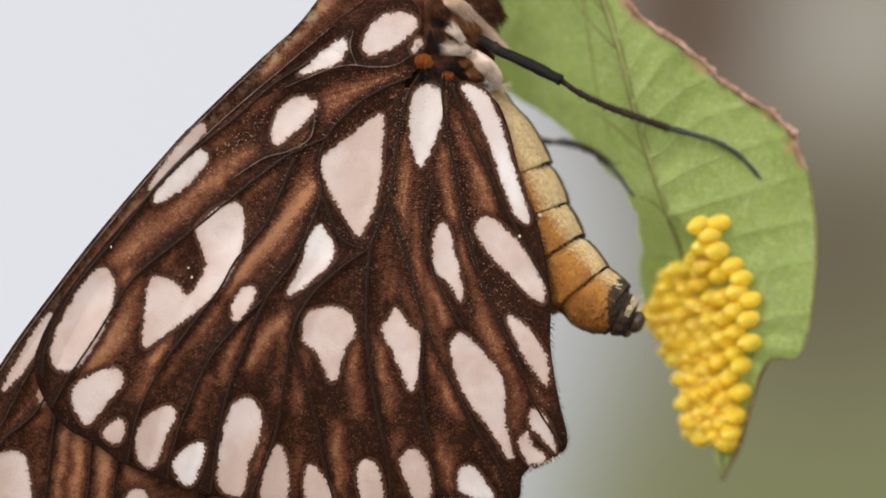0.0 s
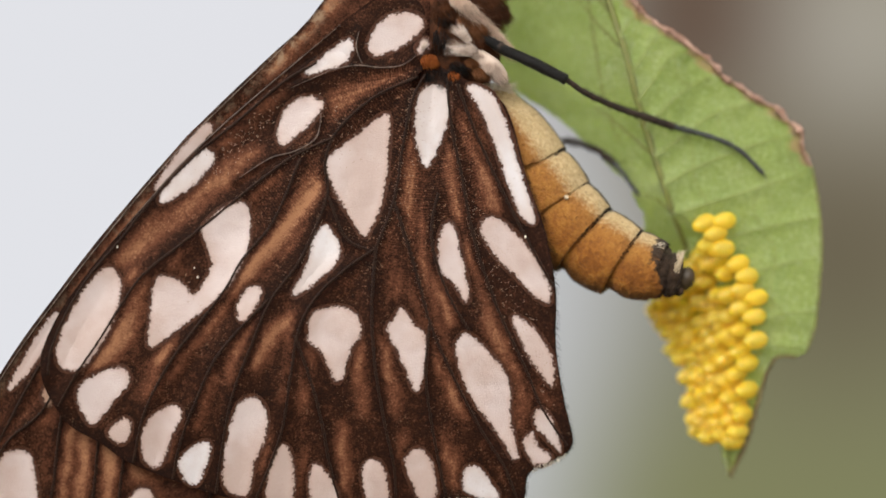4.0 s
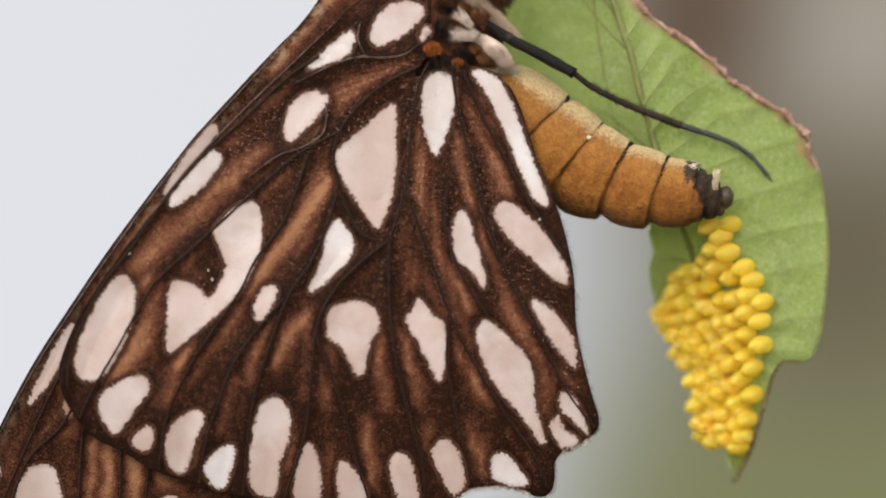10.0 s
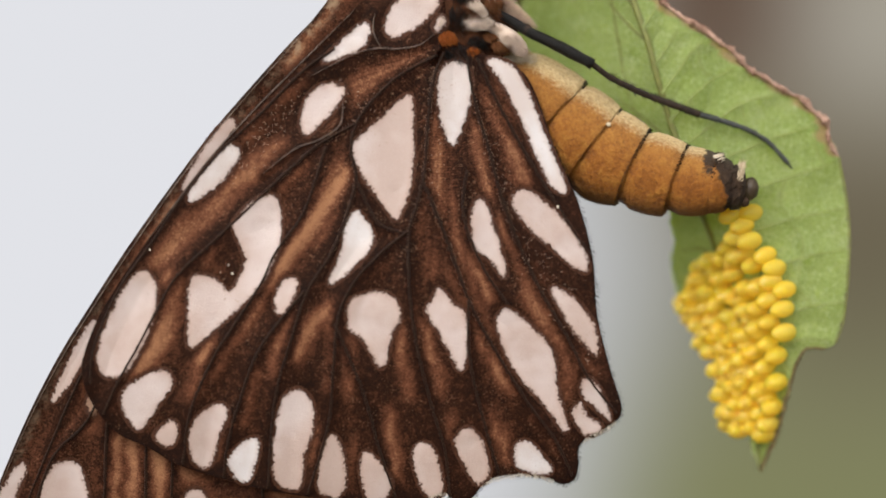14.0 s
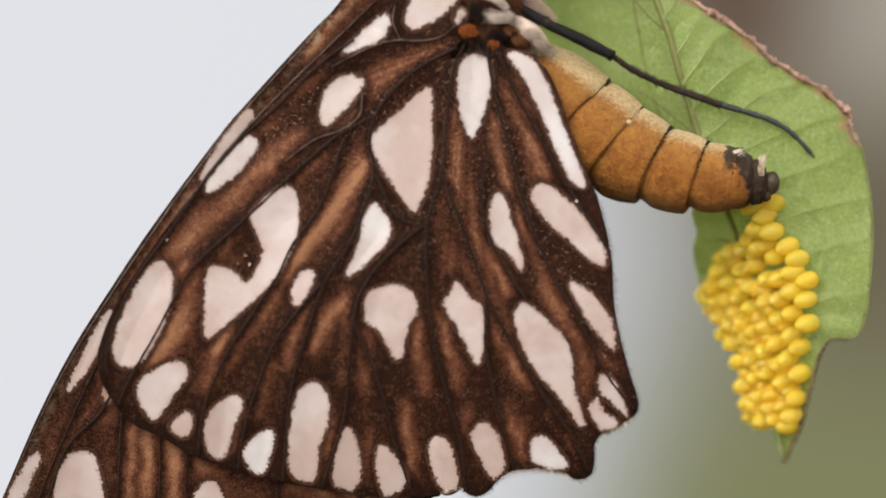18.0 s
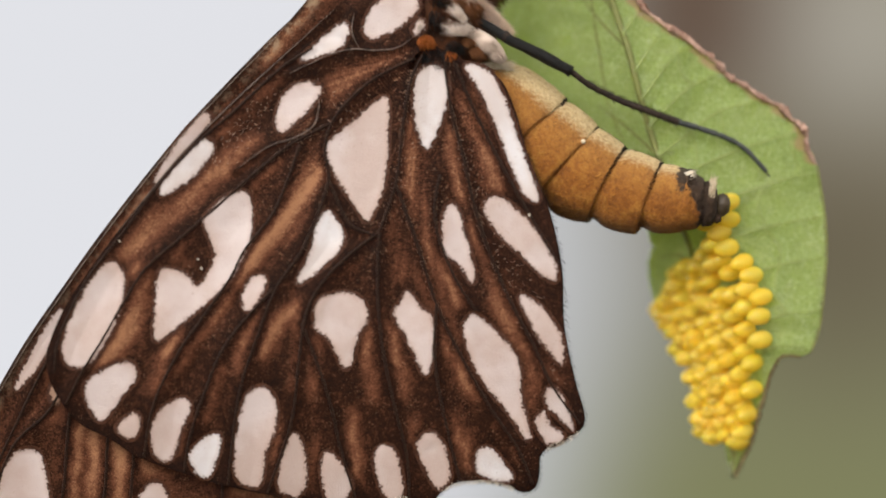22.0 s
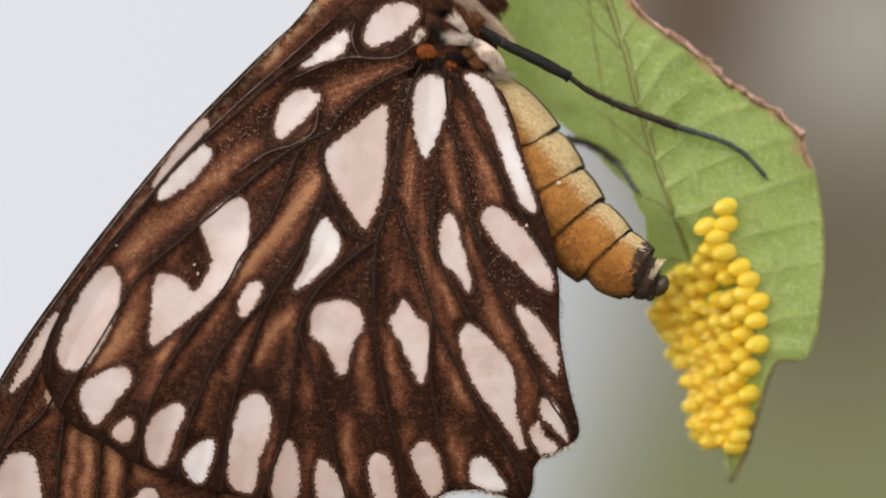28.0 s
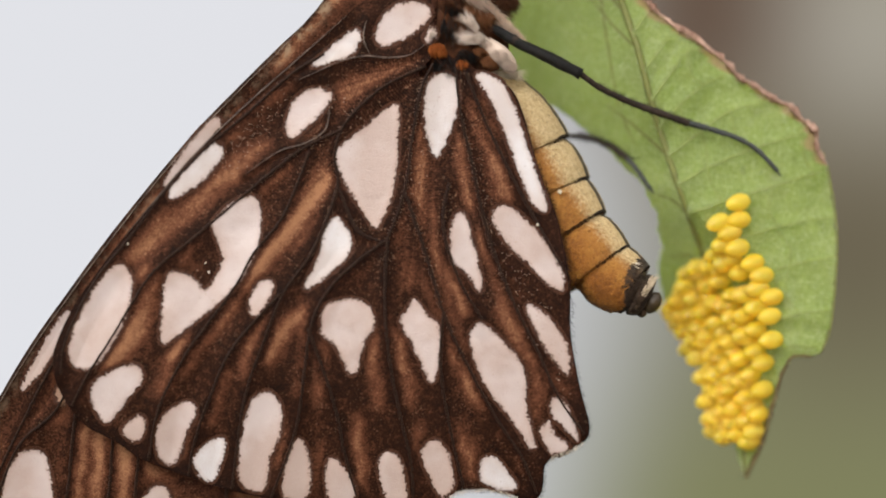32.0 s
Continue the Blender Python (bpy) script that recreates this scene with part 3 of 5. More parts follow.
hind_spot((775, 540), (785, 520), (797, 500), (812, 515), (825, 530), (842, 545), (845, 590), (842, 635), (830, 642), (815, 610), (795, 575))
hind_spot((858, 365), (868, 342), (882, 350), (892, 380), (905, 420), (916, 470), (910, 478), (890, 450), (865, 430), (858, 405))
hind_spot((930, 340), (945, 327), (970, 335), (1010, 370), (1040, 410), (1060, 450), (1060, 472), (1040, 465), (1000, 430), (960, 395), (935, 360))
hind_spot((900, 565), (905, 545), (920, 537), (950, 560), (980, 590), (1000, 625), (1003, 670), (1015, 720), (1022, 752), (1010, 748), (985, 710), (945, 665), (920, 625))
hind_spot((997, 505), (1015, 505), (1045, 530), (1070, 565), (1078, 600), (1075, 620), (1055, 600), (1025, 560))
hind_spot((1048, 672), (1060, 662), (1078, 680), (1090, 705), (1098, 735), (1088, 730), (1070, 712), (1052, 695))
hind_spot((1032, 725), (1045, 707), (1058, 730), (1080, 745), (1078, 755), (1060, 762), (1045, 750))
hind_spot((232, 690), (245, 665), (270, 650), (300, 638), (318, 643), (322, 665), (300, 695), (280, 725), (262, 742), (245, 725))
hind_spot((292, 755), (305, 738), (322, 728), (331, 740), (325, 765), (310, 772))
hind_spot((352, 760), (365, 725), (395, 702), (415, 703), (418, 725), (402, 760), (395, 795), (380, 810), (360, 800))
hind_spot((420, 800), (440, 775), (465, 760), (475, 770), (470, 800), (455, 835), (435, 830))
hind_spot((500, 790), (508, 730), (520, 690), (545, 675), (568, 695), (572, 740), (555, 790), (547, 845), (525, 850), (505, 835))
hind_spot((580, 850), (585, 800), (600, 760), (615, 765), (625, 800), (625, 850), (605, 866))
hind_spot((655, 815), (660, 790), (675, 793), (700, 825), (708, 850), (690, 872), (670, 876), (660, 850))
hind_spot((748, 800), (755, 778), (775, 775), (790, 800), (800, 850), (795, 864), (775, 868), (758, 840))
hind_spot((823, 775), (835, 752), (852, 750), (872, 775), (882, 820), (875, 838), (860, 845), (840, 815))
hind_spot((928, 800), (932, 778), (950, 772), (970, 790), (992, 818), (985, 830), (960, 828), (935, 818))
HIND_STREAKS = []


def hind_streak(width, strength, *line):
    HIND_STREAKS.append((line, width, strength))


hind_streak(15, 0.45, (570, 108), (520, 150), (470, 200), (425, 252))
hind_streak(19, 0.55, (765, 90), (735, 98), (690, 122), (645, 150))
hind_streak(9, 0.55, (615, 170), (600, 215), (560, 232))
hind_streak(20, 0.62, (520, 248), (455, 298), (385, 358), (335, 408), (300, 450))
hind_streak(20, 1.0, (632, 292), (605, 332), (572, 388), (530, 440), (495, 480))
hind_streak(10, 0.45, (560, 275), (520, 330), (530, 390))
hind_streak(16, 0.62, (793, 190), (793, 250), (792, 300), (800, 360), (815, 420))
hind_streak(13, 0.62, (868, 190), (876, 240), (884, 300), (892, 330))
hind_streak(17, 0.65, (895, 150), (915, 205), (938, 265), (950, 315))
hind_streak(20, 0.55, (810, 330), (820, 400), (832, 460), (842, 490))
hind_streak(16, 0.42, (770, 350), (775, 400), (785, 470))
hind_streak(13, 0.70, (858, 430), (872, 470), (886, 510))
hind_streak(16, 0.62, (848, 510), (868, 575), (900, 635), (930, 680))
hind_streak(14, 0.55, (722, 555), (728, 615), (745, 685))
hind_streak(14, 0.55, (768, 565), (785, 625), (800, 675))
hind_streak(13, 0.62, (905, 380), (935, 440), (962, 500))
hind_streak(17, 0.68, (955, 480), (985, 555), (1010, 635), (1022, 690))
hind_streak(12, 0.45, (1035, 610), (1055, 640), (1070, 665))
hind_streak(11, 0.40, (640, 590), (640, 640), (634, 690))
hind_streak(14, 0.50, (703, 715), (712, 770), (720, 830))
hind_streak(10, 0.32, (640, 770), (635, 820), (628, 850))
hind_streak(17, 0.62, (885, 735), (903, 775), (905, 825))
hind_streak(11, 0.35, (965, 725), (985, 760), (1000, 790))
hind_streak(13, 0.32, (815, 720), (812, 770), (808, 810))
hind_streak(24, 1.0, (325, 480), (312, 540), (290, 590), (262, 632))
hind_streak(14, 0.65, (400, 590), (375, 625), (358, 690))
hind_streak(12, 0.45, (485, 510), (445, 575), (395, 640))
hind_streak(12, 0.52, (545, 545), (515, 595), (500, 645))
hind_streak(14, 0.65, (600, 530), (572, 560), (548, 610))
hind_streak(12, 0.55, (603, 540), (606, 600), (600, 680))
hind_streak(10, 0.35, (470, 640), (455, 690), (450, 740))
hind_streak(9, 0.45, (575, 720), (572, 775), (562, 835))
hind_streak(7, 0.60, (432, 740), (412, 750), (404, 790))
hind_streak(12, 0.35, (410, 470), (380, 440), (400, 420))
hind_streak(10, 0.40, (345, 470), (335, 490), (330, 500))
hindwing, hind_ring, hind_depth = wing("hindwing", (815, 75), HIND_RIM, HIND_VEINS, (12, 13, 14, 18), HIND_SPOTS, 0.0, 11, "brown hindwing with dark veins and pale spots", HIND_STREAKS, 0.14, (), (2, 3, 6, 7, 10, 23, 29))

# the near forewing, seen past the hindwing's front and outer edge
FORE_RIM = ((815, 10), (790, -80), (700, -110), (640, -62), (590, 8), (540, 60), (480, 125), (400, 215), (330, 305), (250, 415), (190, 505), (120, 615), (60, 730), (0, 868), (-60, 1010),
            (-120, 1180), (-110, 1290), (-30, 1330), (100, 1280), (260, 1180), (440, 1070), (620, 960), (745, 885), (770, 872), (780, 800), (800, 500))
FORE_VEINS = []


def fore_vein(*outline):
    FORE_VEINS.append(outline)


fore_vein((612, -20), (541, 67), (479, 134), (399, 225), (329, 315), (251, 425), (191, 514), (121, 625), (61, 739), (1, 877))
fore_vein((300, 400), (220, 540), (160, 650), (110, 760), (60, 880), (20, 1000))
fore_vein((225, 600), (175, 720), (110, 790), (70, 900), (20, 1050))
fore_vein((215, 640), (205, 760), (195, 900), (150, 1100))
fore_vein((280, 680), (275, 790), (270, 900), (240, 1130))
fore_vein((330, 700), (320, 850), (318, 1000), (300, 1120))
fore_vein((480, 760), (480, 900), (470, 1040))
fore_vein((620, 780), (630, 900), (640, 945))
FORE_SPOTS = []


def fore_spot(*outline):
    FORE_SPOTS.append(outline)


fore_spot((345, 315), (365, 275), (400, 225), (430, 195), (440, 205), (415, 245), (380, 285), (355, 318))
fore_spot((112, 690), (120, 660), (150, 600), (180, 550), (190, 555), (170, 610), (140, 660))
fore_spot((0, 890), (20, 845), (50, 800), (62, 803), (50, 840), (25, 890), (0, 915))
fore_spot((85, 900), (92, 840), (110, 808), (140, 796), (158, 810), (172, 860), (180, 930), (165, 990), (120, 1000), (90, 960))
fore_spot((172, 700), (178, 675), (190, 668), (193, 690), (183, 715))
fore_spot((335, 890), (345, 860), (365, 850), (382, 870), (388, 910), (360, 940))
FORE_STREAKS = []


def fore_streak(width, strength, *line):
    FORE_STREAKS.append((line, width, strength))


fore_streak(13, 0.75, (640, -40), (595, 12), (562, 52), (528, 92))
fore_streak(14, 0.5, (400, 240), (340, 330), (280, 410), (220, 510))
fore_streak(11, 0.45, (225, 740), (222, 800), (215, 880))
fore_streak(11, 0.55, (250, 745), (255, 800), (250, 880))
fore_streak(20, 0.72, (288, 770), (300, 820), (300, 890))
fore_streak(14, 0.6, (345, 815), (360, 845), (385, 880))
fore_streak(16, 0.7, (178, 660), (186, 700), (175, 730))
fore_streak(14, 0.4, (140, 730), (110, 780), (70, 850))
fore_streak(14, 0.5, (500, 850), (540, 865), (570, 880))
fore_streak(16, 0.6, (600, 860), (640, 880), (680, 885))
forewing = wing("forewing", (815, 30), FORE_RIM, FORE_VEINS, (0,), FORE_SPOTS, 0.75, 23, "brown forewing behind the hindwing", FORE_STREAKS, 0.26, (4,))[0]

# the pair of wings on the far side of the body, folded close behind
for src, name in ((hindwing, "hindwing"), (forewing, "forewing")):
    far = put(name, src.data, butterfly, "far side wing folded behind the near one", (0, 0.0062, 0))
    far.rotation_euler = (0, 0, radians(1.0))

# fringe along the hindwing's inner and outer edge
sel = [i for i in range(len(hind_ring)) if hind_ring[i][0] > 560 and hind_ring[i][1] > 250]
roots, ways, lengths = [], [], []
rng = random.Random(8)
for i in sel:
    x, y = hind_ring[i]
    tx, ty = hind_ring[(i + 1) % len(hind_ring)] - hind_ring[i - 1]
    out = Vector((-ty, 0, -tx)).normalized()
    if out.dot(at(x, y) - at(760, 520)) < 0:
        out = -out
    inner = x > 1040 and y < 700
    for _ in range(1 if inner else 3):
        roots.append(at(x + rng.uniform(-2, 2), y + rng.uniform(-2, 2), rng.uniform(-0.1, 0.15)))
        ways.append(out + Vector((rng.uniform(-0.5, 0.5), rng.uniform(-0.6, 0.6), -0.9 if inner else rng.uniform(-0.3, 0.3))))
        lengths.append(UNIT * (rng.uniform(4, 14) if inner else rng.uniform(3, 7)))
put("fringe", mesh_of("fringe", *hairs(roots, ways, lengths, UNIT * 0.5, HUB), FRINGE), hindwing, "fine dark fringe hairs")


# loose pale scales strewn along the front edge, the base and the inner edge
rng = random.Random(19)
spots = []
for x0, y0, x1, y1, spread, count in ((560, 150, 440, 270, 22, 110), (500, 230, 420, 300, 18, 50), (700, 240, 640, 150, 30, 60), (830, 110, 780, 330, 16, 60), (960, 400, 1075, 640, 26, 130),
                                     (880, 220, 960, 420, 16, 60), (420, 470, 430, 520, 14, 24)):
    for _ in range(count * 2 // 3):
        q = rng.random()
        spots.append((x0 + (x1 - x0) * q + rng.gauss(0, spread * 0.6), y0 + (y1 - y0) * q + rng.gauss(0, spread * 0.6)))
sx, sy = np.array(spots).T
sd = hind_depth(sx, sy, nearest(sx, sy, np.concatenate([spline(v, max(8, len(v) * 14), closed=False) for v in HIND_VEINS]))) - 0.02
roots = [at(x, y, d) for x, y, d in zip(sx, sy, sd)]
ways = [Vector((rng.uniform(-1, 1), -0.15, rng.uniform(-1, 1))) for _ in roots]
put("loose_scales", mesh_of("loose_scales", *hairs(roots, ways, [UNIT * rng.uniform(1.5, 4.0) for _ in roots], UNIT * 0.75, HUB), DUST), hindwing, "tiny pale tan scales")

rng = random.Random(27)
beads = []
for i, first, last in ((0, 0.08, 0.98), (3, 0.05, 0.45), (4, 0.30, 0.50), (8, 0.06, 0.55), (5, 0.02, 0.35)):
    line = spline(HIND_VEINS[i], 160, closed=False)
    run = np.concatenate([[0], np.cumsum(np.hypot(*np.diff(line, axis=0).T))])
    for q in np.arange(first * run[-1], last * run[-1], 6.0):
        bx, by = np.interp(q, run, line[:, 0]), np.interp(q, run, line[:, 1])
        tx, ty = np.interp(q + 2, run, line[:, 0]) - bx, np.interp(q + 2, run, line[:, 1]) - by
        side = 4.0 / max(0.1, math.hypot(tx, ty))
        for way in (-1, 1):
            if rng.random() < 0.75:
                beads.append((bx - ty * side * way + rng.gauss(0, 0.6), by + tx * side * way + rng.gauss(0, 0.6)))
bx, by = np.array(beads).T
bd = hind_depth(bx, by, np.full(len(bx), 4.0)) - 0.018
roots = [at(x, y, d) for x, y, d in zip(bx, by, bd)]
ways = [Vector((rng.uniform(-0.5, 0.5), -0.2, -1)) for _ in roots]
put("vein_scales", mesh_of("vein_scales", *hairs(roots, ways, [UNIT * rng.uniform(1.2, 2.4) for _ in roots], UNIT * 0.55, HUB), DUST), hindwing, "rows of tiny pale scales beside the veins")

for x, y, r in ((1010, 357, 2.0), (432, 468, 1.6), (425, 452, 1.2), (286, 424, 1.3)):
    put("fleck", blob_mesh("fleck", CREAM, (r * UNIT, r * UNIT * 0.6, r * UNIT * 1.3), 10, 8, 0.3), hindwing, "pale fleck of dust", at(x, y, -0.15) - HUB)

roots, ways, lengths = [], [], []
for i, (x, y) in enumerate(hind_ring):
    if (1052 < x < 1112 and 738 < y < 772) or (905 < x < 1000 and 828 < y < 842) or (770 < x < 806 and 855 < y < 880) or (872 < x < 905 and 830 < y < 850):
        for _ in range(4):
            roots.append(at(x + rng.uniform(-3, 3), y + rng.uniform(-2, 2), rng.uniform(-0.05, 0.3)))
            ways.append(Vector((rng.uniform(-0.3, 0.4), rng.uniform(-0.3, 0.3), -1)))
            lengths.append(UNIT * rng.uniform(4, 9))
put("pale_fringe", mesh_of("pale_fringe", *hairs(roots, ways, lengths, UNIT * 0.5, HUB), CREAM), hindwing, "cream fringe in the notches of the edge")

# thorax with its fur and the scaly patches at the wing's root
def fur(name, material, spots, width, label):
    """Hairs sown over round patches: x, y, d, spread, direction (dx, dy, dd), length, count."""
    rng = random.Random(len(name) + len(spots))
    roots, ways, lengths = [], [], []
    for x, y, d, spread, dx, dy, dd, length, count in spots:
        for _ in range(count):
            a, r = rng.uniform(0, 6.28), spread * math.sqrt(rng.random())
            roots.append(at(x + r * math.cos(a), y + r * math.sin(a) * 0.7, d + rng.uniform(-0.15, 0.15)))
            ways.append(Vector((dx, dd, -dy)) + Vector([rng.uniform(-0.3, 0.3) for _ in range(3)]))
            lengths.append(length * UNIT * rng.uniform(0.6, 1.2))
    put(name, mesh_of(name, *hairs(roots, ways, lengths, UNIT * width, thorax_at), material), thorax, label)


thorax_at = at(872, -52, 2.4)
thorax = put("thorax", blob_mesh("thorax", BROWN_FUR, (72 * UNIT, 0.0021, 108 * UNIT), 32, 24, 0.12), butterfly, "furry brown thorax with cream tufts", thorax_at - HUB)
fur("brown_fur", BROWN_FUR, ((880, 12, 0.7, 26, 0.6, 0.8, -0.2, 26, 420), (850, 5, 0.5, 20, 0.4, 0.9, -0.3, 26, 200), (885, 66, 0.8, 12, 0.6, 0.8, -0.2, 24, 160), (940, -40, 1.9, 14, 0.5, 0.9, -0.1, 22, 200), (838, -45, 0.4, 24, 0.5, 0.9, -0.2, 26, 260)), 0.8, "brown hair")
band = [(858 + 84 * q, -58 + 74 * q * q ** 0.2, 0.05 + 1.25 * q, 15, 0.75, 0.75, -0.1, 26, 260) for q in (0.0, 0.14, 0.28, 0.42, 0.56, 0.7, 0.85, 1.0)]
collar = [at(x, y, d + 0.25) for x, y, d in spline([b[:3] for b in band], 24, closed=False)]
put("collar", mesh_of("collar", *tube(collar, [UNIT * r for r in np.interp(np.linspace(0, 1, 24), (0, 0.2, 0.8, 1), (7, 10, 9, 5))], 12, thorax_at, 0.06), BEIGE), thorax, "pale beige band")
fur("beige_fur", BEIGE, band + [(955, 26, 1.9, 10, 0.7, 0.75, 0.0, 24, 220)], 0.38, "band of pale beige hair")
fur("cream_tuft", PALE_FUR, ((888, 38, 0.1, 8, -0.95, -0.25, -0.2, 40, 210), (884, 14, 0.1, 8, -0.6, -0.65, -0.2, 34, 210), (896, 30, 0.15, 8, -0.7, -0.3, -0.2, 22, 90), (804, 34, -0.15, 4, 0.4, -0.9, -0.2, 18, 60)), 0.34, "tufts of cream hair")
fur("coxa_fur", HIP_FUR, ((903, 40, 0.40, 11, 0.8, 0.6, 0.1, 13, 120), (926, 57, 0.25, 15, 0.7, 0.7, 0.1, 14, 260), (944, 74, 0.40, 13, 0.6, 0.8, 0.1, 17, 240)), 0.45, "beige hair on the hip")
fur("waist_hair", CREAM, ((918, 93, 1.5, 5, 1.0, 0.04, 0.0, 34, 60), (945, 95, 1.7, 5, 1.0, 0.04, 0.0, 36, 60)), 0.5, "cream hairs over the waist")
fur("rusty_fur", RUSTY, ((908, 70, 0.55, 14, 0.7, 0.7, -0.1, 18, 260), (890, 52, 0.5, 10, 0.7, 0.6, -0.1, 16, 140), (896, -10, 0.5, 16, 0.6, 0.8, -0.2, 20, 260), (872, -24, 0.45, 12, 0.6, 0.8, -0.2, 20, 160)), 0.7, "rusty brown hair")
fur("orange_tuft", ORANGE, ((818, 54, 0.0, 16, 0.3, 0.9, -0.03, 12, 330), (862, 78, 0.1, 10, 0.4, 0.9, -0.03, 10, 150)), 0.8, "rust orange scales at the wing root")
fur("black_tuft", BLACK_LEG, ((838, 80, 0.1, 26, 0.1, 0.9, 0.1, 20, 170), (835, 8, 0.35, 15, 0.3, 0.9, 0.1, 34, 110), (868, 62, 0.3, 16, 0.5, 0.6, 0.05, 22, 110), (838, -30, 0.4, 14, 0.3, 0.9, 0.1, 34, 90)), 0.6, "black hair between the wing roots")
put("wing_root", blob_mesh("wing_root", BROWN_FUR, (85 * UNIT, 0.0011, 80 * UNIT), 28, 20, 0.15), thorax, "dark furry root of the wings", at(862, 28, 2.0) - thorax_at)
put("waist", blob_mesh("waist", BROWN_FUR, (32 * UNIT, 0.0010, 30 * UNIT), 24, 18, 0.15), thorax, "brown waist before the abdomen", at(898, 92, 2.6) - thorax_at)
rng = random.Random(10)
roots, ways, lengths = [], [], []
for _ in range(2200):
    th, ph = rng.uniform(0.2, 2.6), rng.uniform(math.pi, 2 * math.pi)
    v = Vector((math.sin(th) * math.cos(ph), math.sin(th) * math.sin(ph), math.cos(th)))
    roots.append(thorax_at + Vector((v.x * 71 * UNIT, v.y * 0.00205, v.z * 106 * UNIT)))
    ways.append(Vector((0.7, -0.1, -0.85)) + v * 0.35 + Vector([rng.uniform(-0.25, 0.25) for _ in range(3)]))
    lengths.append(UNIT * rng.uniform(14, 28))
put("thorax_fur", mesh_of("thorax_fur", *hairs(roots, ways, lengths, UNIT * 0.8, thorax_at), BROWN_FUR), thorax, "dark brown hair")
coxa_path = [at(x, y, d) for x, y, d in spline(((889, 30, 1.0), (911, 45, 0.8), (937, 66, 0.8), (956, 86, 1.1)), 14, closed=False)]
put("coxa", mesh_of("coxa", *tube([p for p in coxa_path], [UNIT * r for r in np.interp(np.linspace(0, 1, 14), (0, 0.2, 0.6, 0.85, 1), (8, 14, 18, 15, 6))], 14, thorax_at, 0.03), HIP_FUR), thorax, "pale beige hip of the leg")


# ---- abdomen: rings that hinge on one another ----
JOINTS = ((918, 127, 3.3), (1006, 208, 3.3), (1076, 260, 3.1), (1150, 290, 2.7), (1225, 310, 2.3), (1290, 316, 2.0), (1352, 322, 1.9))
GIRTH = (68, 84, 81, 67, 60, 50)


def bend(lift, curl, dx=0.0, dz=0.0, tuck=0.0):
    """The pose of every ring in the butterfly's space: the abdomen turned at its root, curled along its middle,
    its root shifted, its tail hooked up, its last ring drawn in, and its back rolled towards the lens as it sinks."""
    poses, turn = [], 0.0
    roll = Matrix.Rotation(radians(min(18.0, 0.80 * max(0.0, lift + 0.5 * curl))), 4, "X")
    p = at(*JOINTS[0]) - HUB + Vector((dx, 0, dz)) * 0.001
    for i in range(6):
        turn += lift if i == 0 else (curl / 3 if i < 4 else -0.25 * min(max(lift, 0.0), 20.0))
        v = at(*JOINTS[i + 1]) - at(*JOINTS[i])
        rest = Matrix.Rotation(math.atan2(-v.z, v.x), 4, "Y") @ Matrix.Rotation(math.atan2(v.y, math.hypot(v.x, v.z)), 4, "Z")
        full = Matrix.Rotation(radians(turn), 4, "Y")
        if i == 5:
            p = p - full @ v.normalized() * tuck * 0.001
        poses.append(Matrix.Translation(p) @ full @ rest @ roll)
        p = p + full @ v
    return poses


def ring_mesh(i):
    v = at(*JOINTS[i + 1]) - at(*JOINTS[i])
    length, r0, r1 = v.length, GIRTH[i] * UNIT, GIRTH[i + 1] * UNIT if i < 5 else 24 * UNIT
    prof = []
    for s in np.linspace(-0.28, 1.0, 30):
        r = r0 + (r1 - r0) * s
        bulge = 1 + 0.05 * math.sin(math.pi * min(max(s, 0), 1)) - (0.10 * (s / 0.28) ** 2 + 0.02 if s < 0 else 0)
        flare = 0.065 * smooth(0.0, 0.9, s) - 0.085 * (1 - smooth(0.0, 0.30, s))
        prof.append((s * length, r * (bulge + float(flare)), smooth(0.95, 0.965, s)))
    prof += [(length * 1.025, r1 * 1.02, 1.0), (length * 1.01, r1 * 0.9, 1.0), (length * 0.9, r1 * 0.4, 1.0)]
    seg = 56
    verts, faces, up, end, soot, ridge = [], [], [], [], [], []
    for n, (x, r, e) in enumerate(prof):
        for j in range(seg):
            a = 2 * math.pi * j / seg
            k = 1 + 0.012 * noise.noise(Vector((x * 2500, math.cos(a) * 3, math.sin(a) * 3 + i)))
            wave = 0.05 * length * math.cos(a - 0.6) + 0.02 * length * noise.noise(Vector((math.cos(a) * 2, math.sin(a) * 2, i)))
            verts.append((x + wave, math.sin(a) * r * k * 0.93, (math.cos(a) * r * k * 1.05 - 5.0 * UNIT) if math.cos(a) > 0 else (math.cos(a) * (r * k * 1.05 + (5.0 * UNIT if i < 4 else 0.0)) - 5.0 * UNIT)))
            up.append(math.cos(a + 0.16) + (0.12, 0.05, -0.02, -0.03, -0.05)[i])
            ridge.append(math.cos(a + 0.02))
            upper = float(smooth(0.80, 0.95, math.cos(a)))
            end.append(float(e) * ((0.72 if i == 2 else 0.30) + (1.05 - (0.72 if i == 2 else 0.30)) * upper))
            soot.append(0.74 * float(smooth(0.45, 0.9, x / length)) * float(smooth(-0.10, 0.55, math.cos(a))) if i == 4 else 0.0)
    for n in range(len(prof) - 1):
        for j in range(seg):
            k = (j + 1) % seg
            faces.append((n * seg + j, (n + 1) * seg + j, (n + 1) * seg + k, n * seg + k))
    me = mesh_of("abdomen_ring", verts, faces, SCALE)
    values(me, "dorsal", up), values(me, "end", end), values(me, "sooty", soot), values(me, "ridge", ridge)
    return me, length


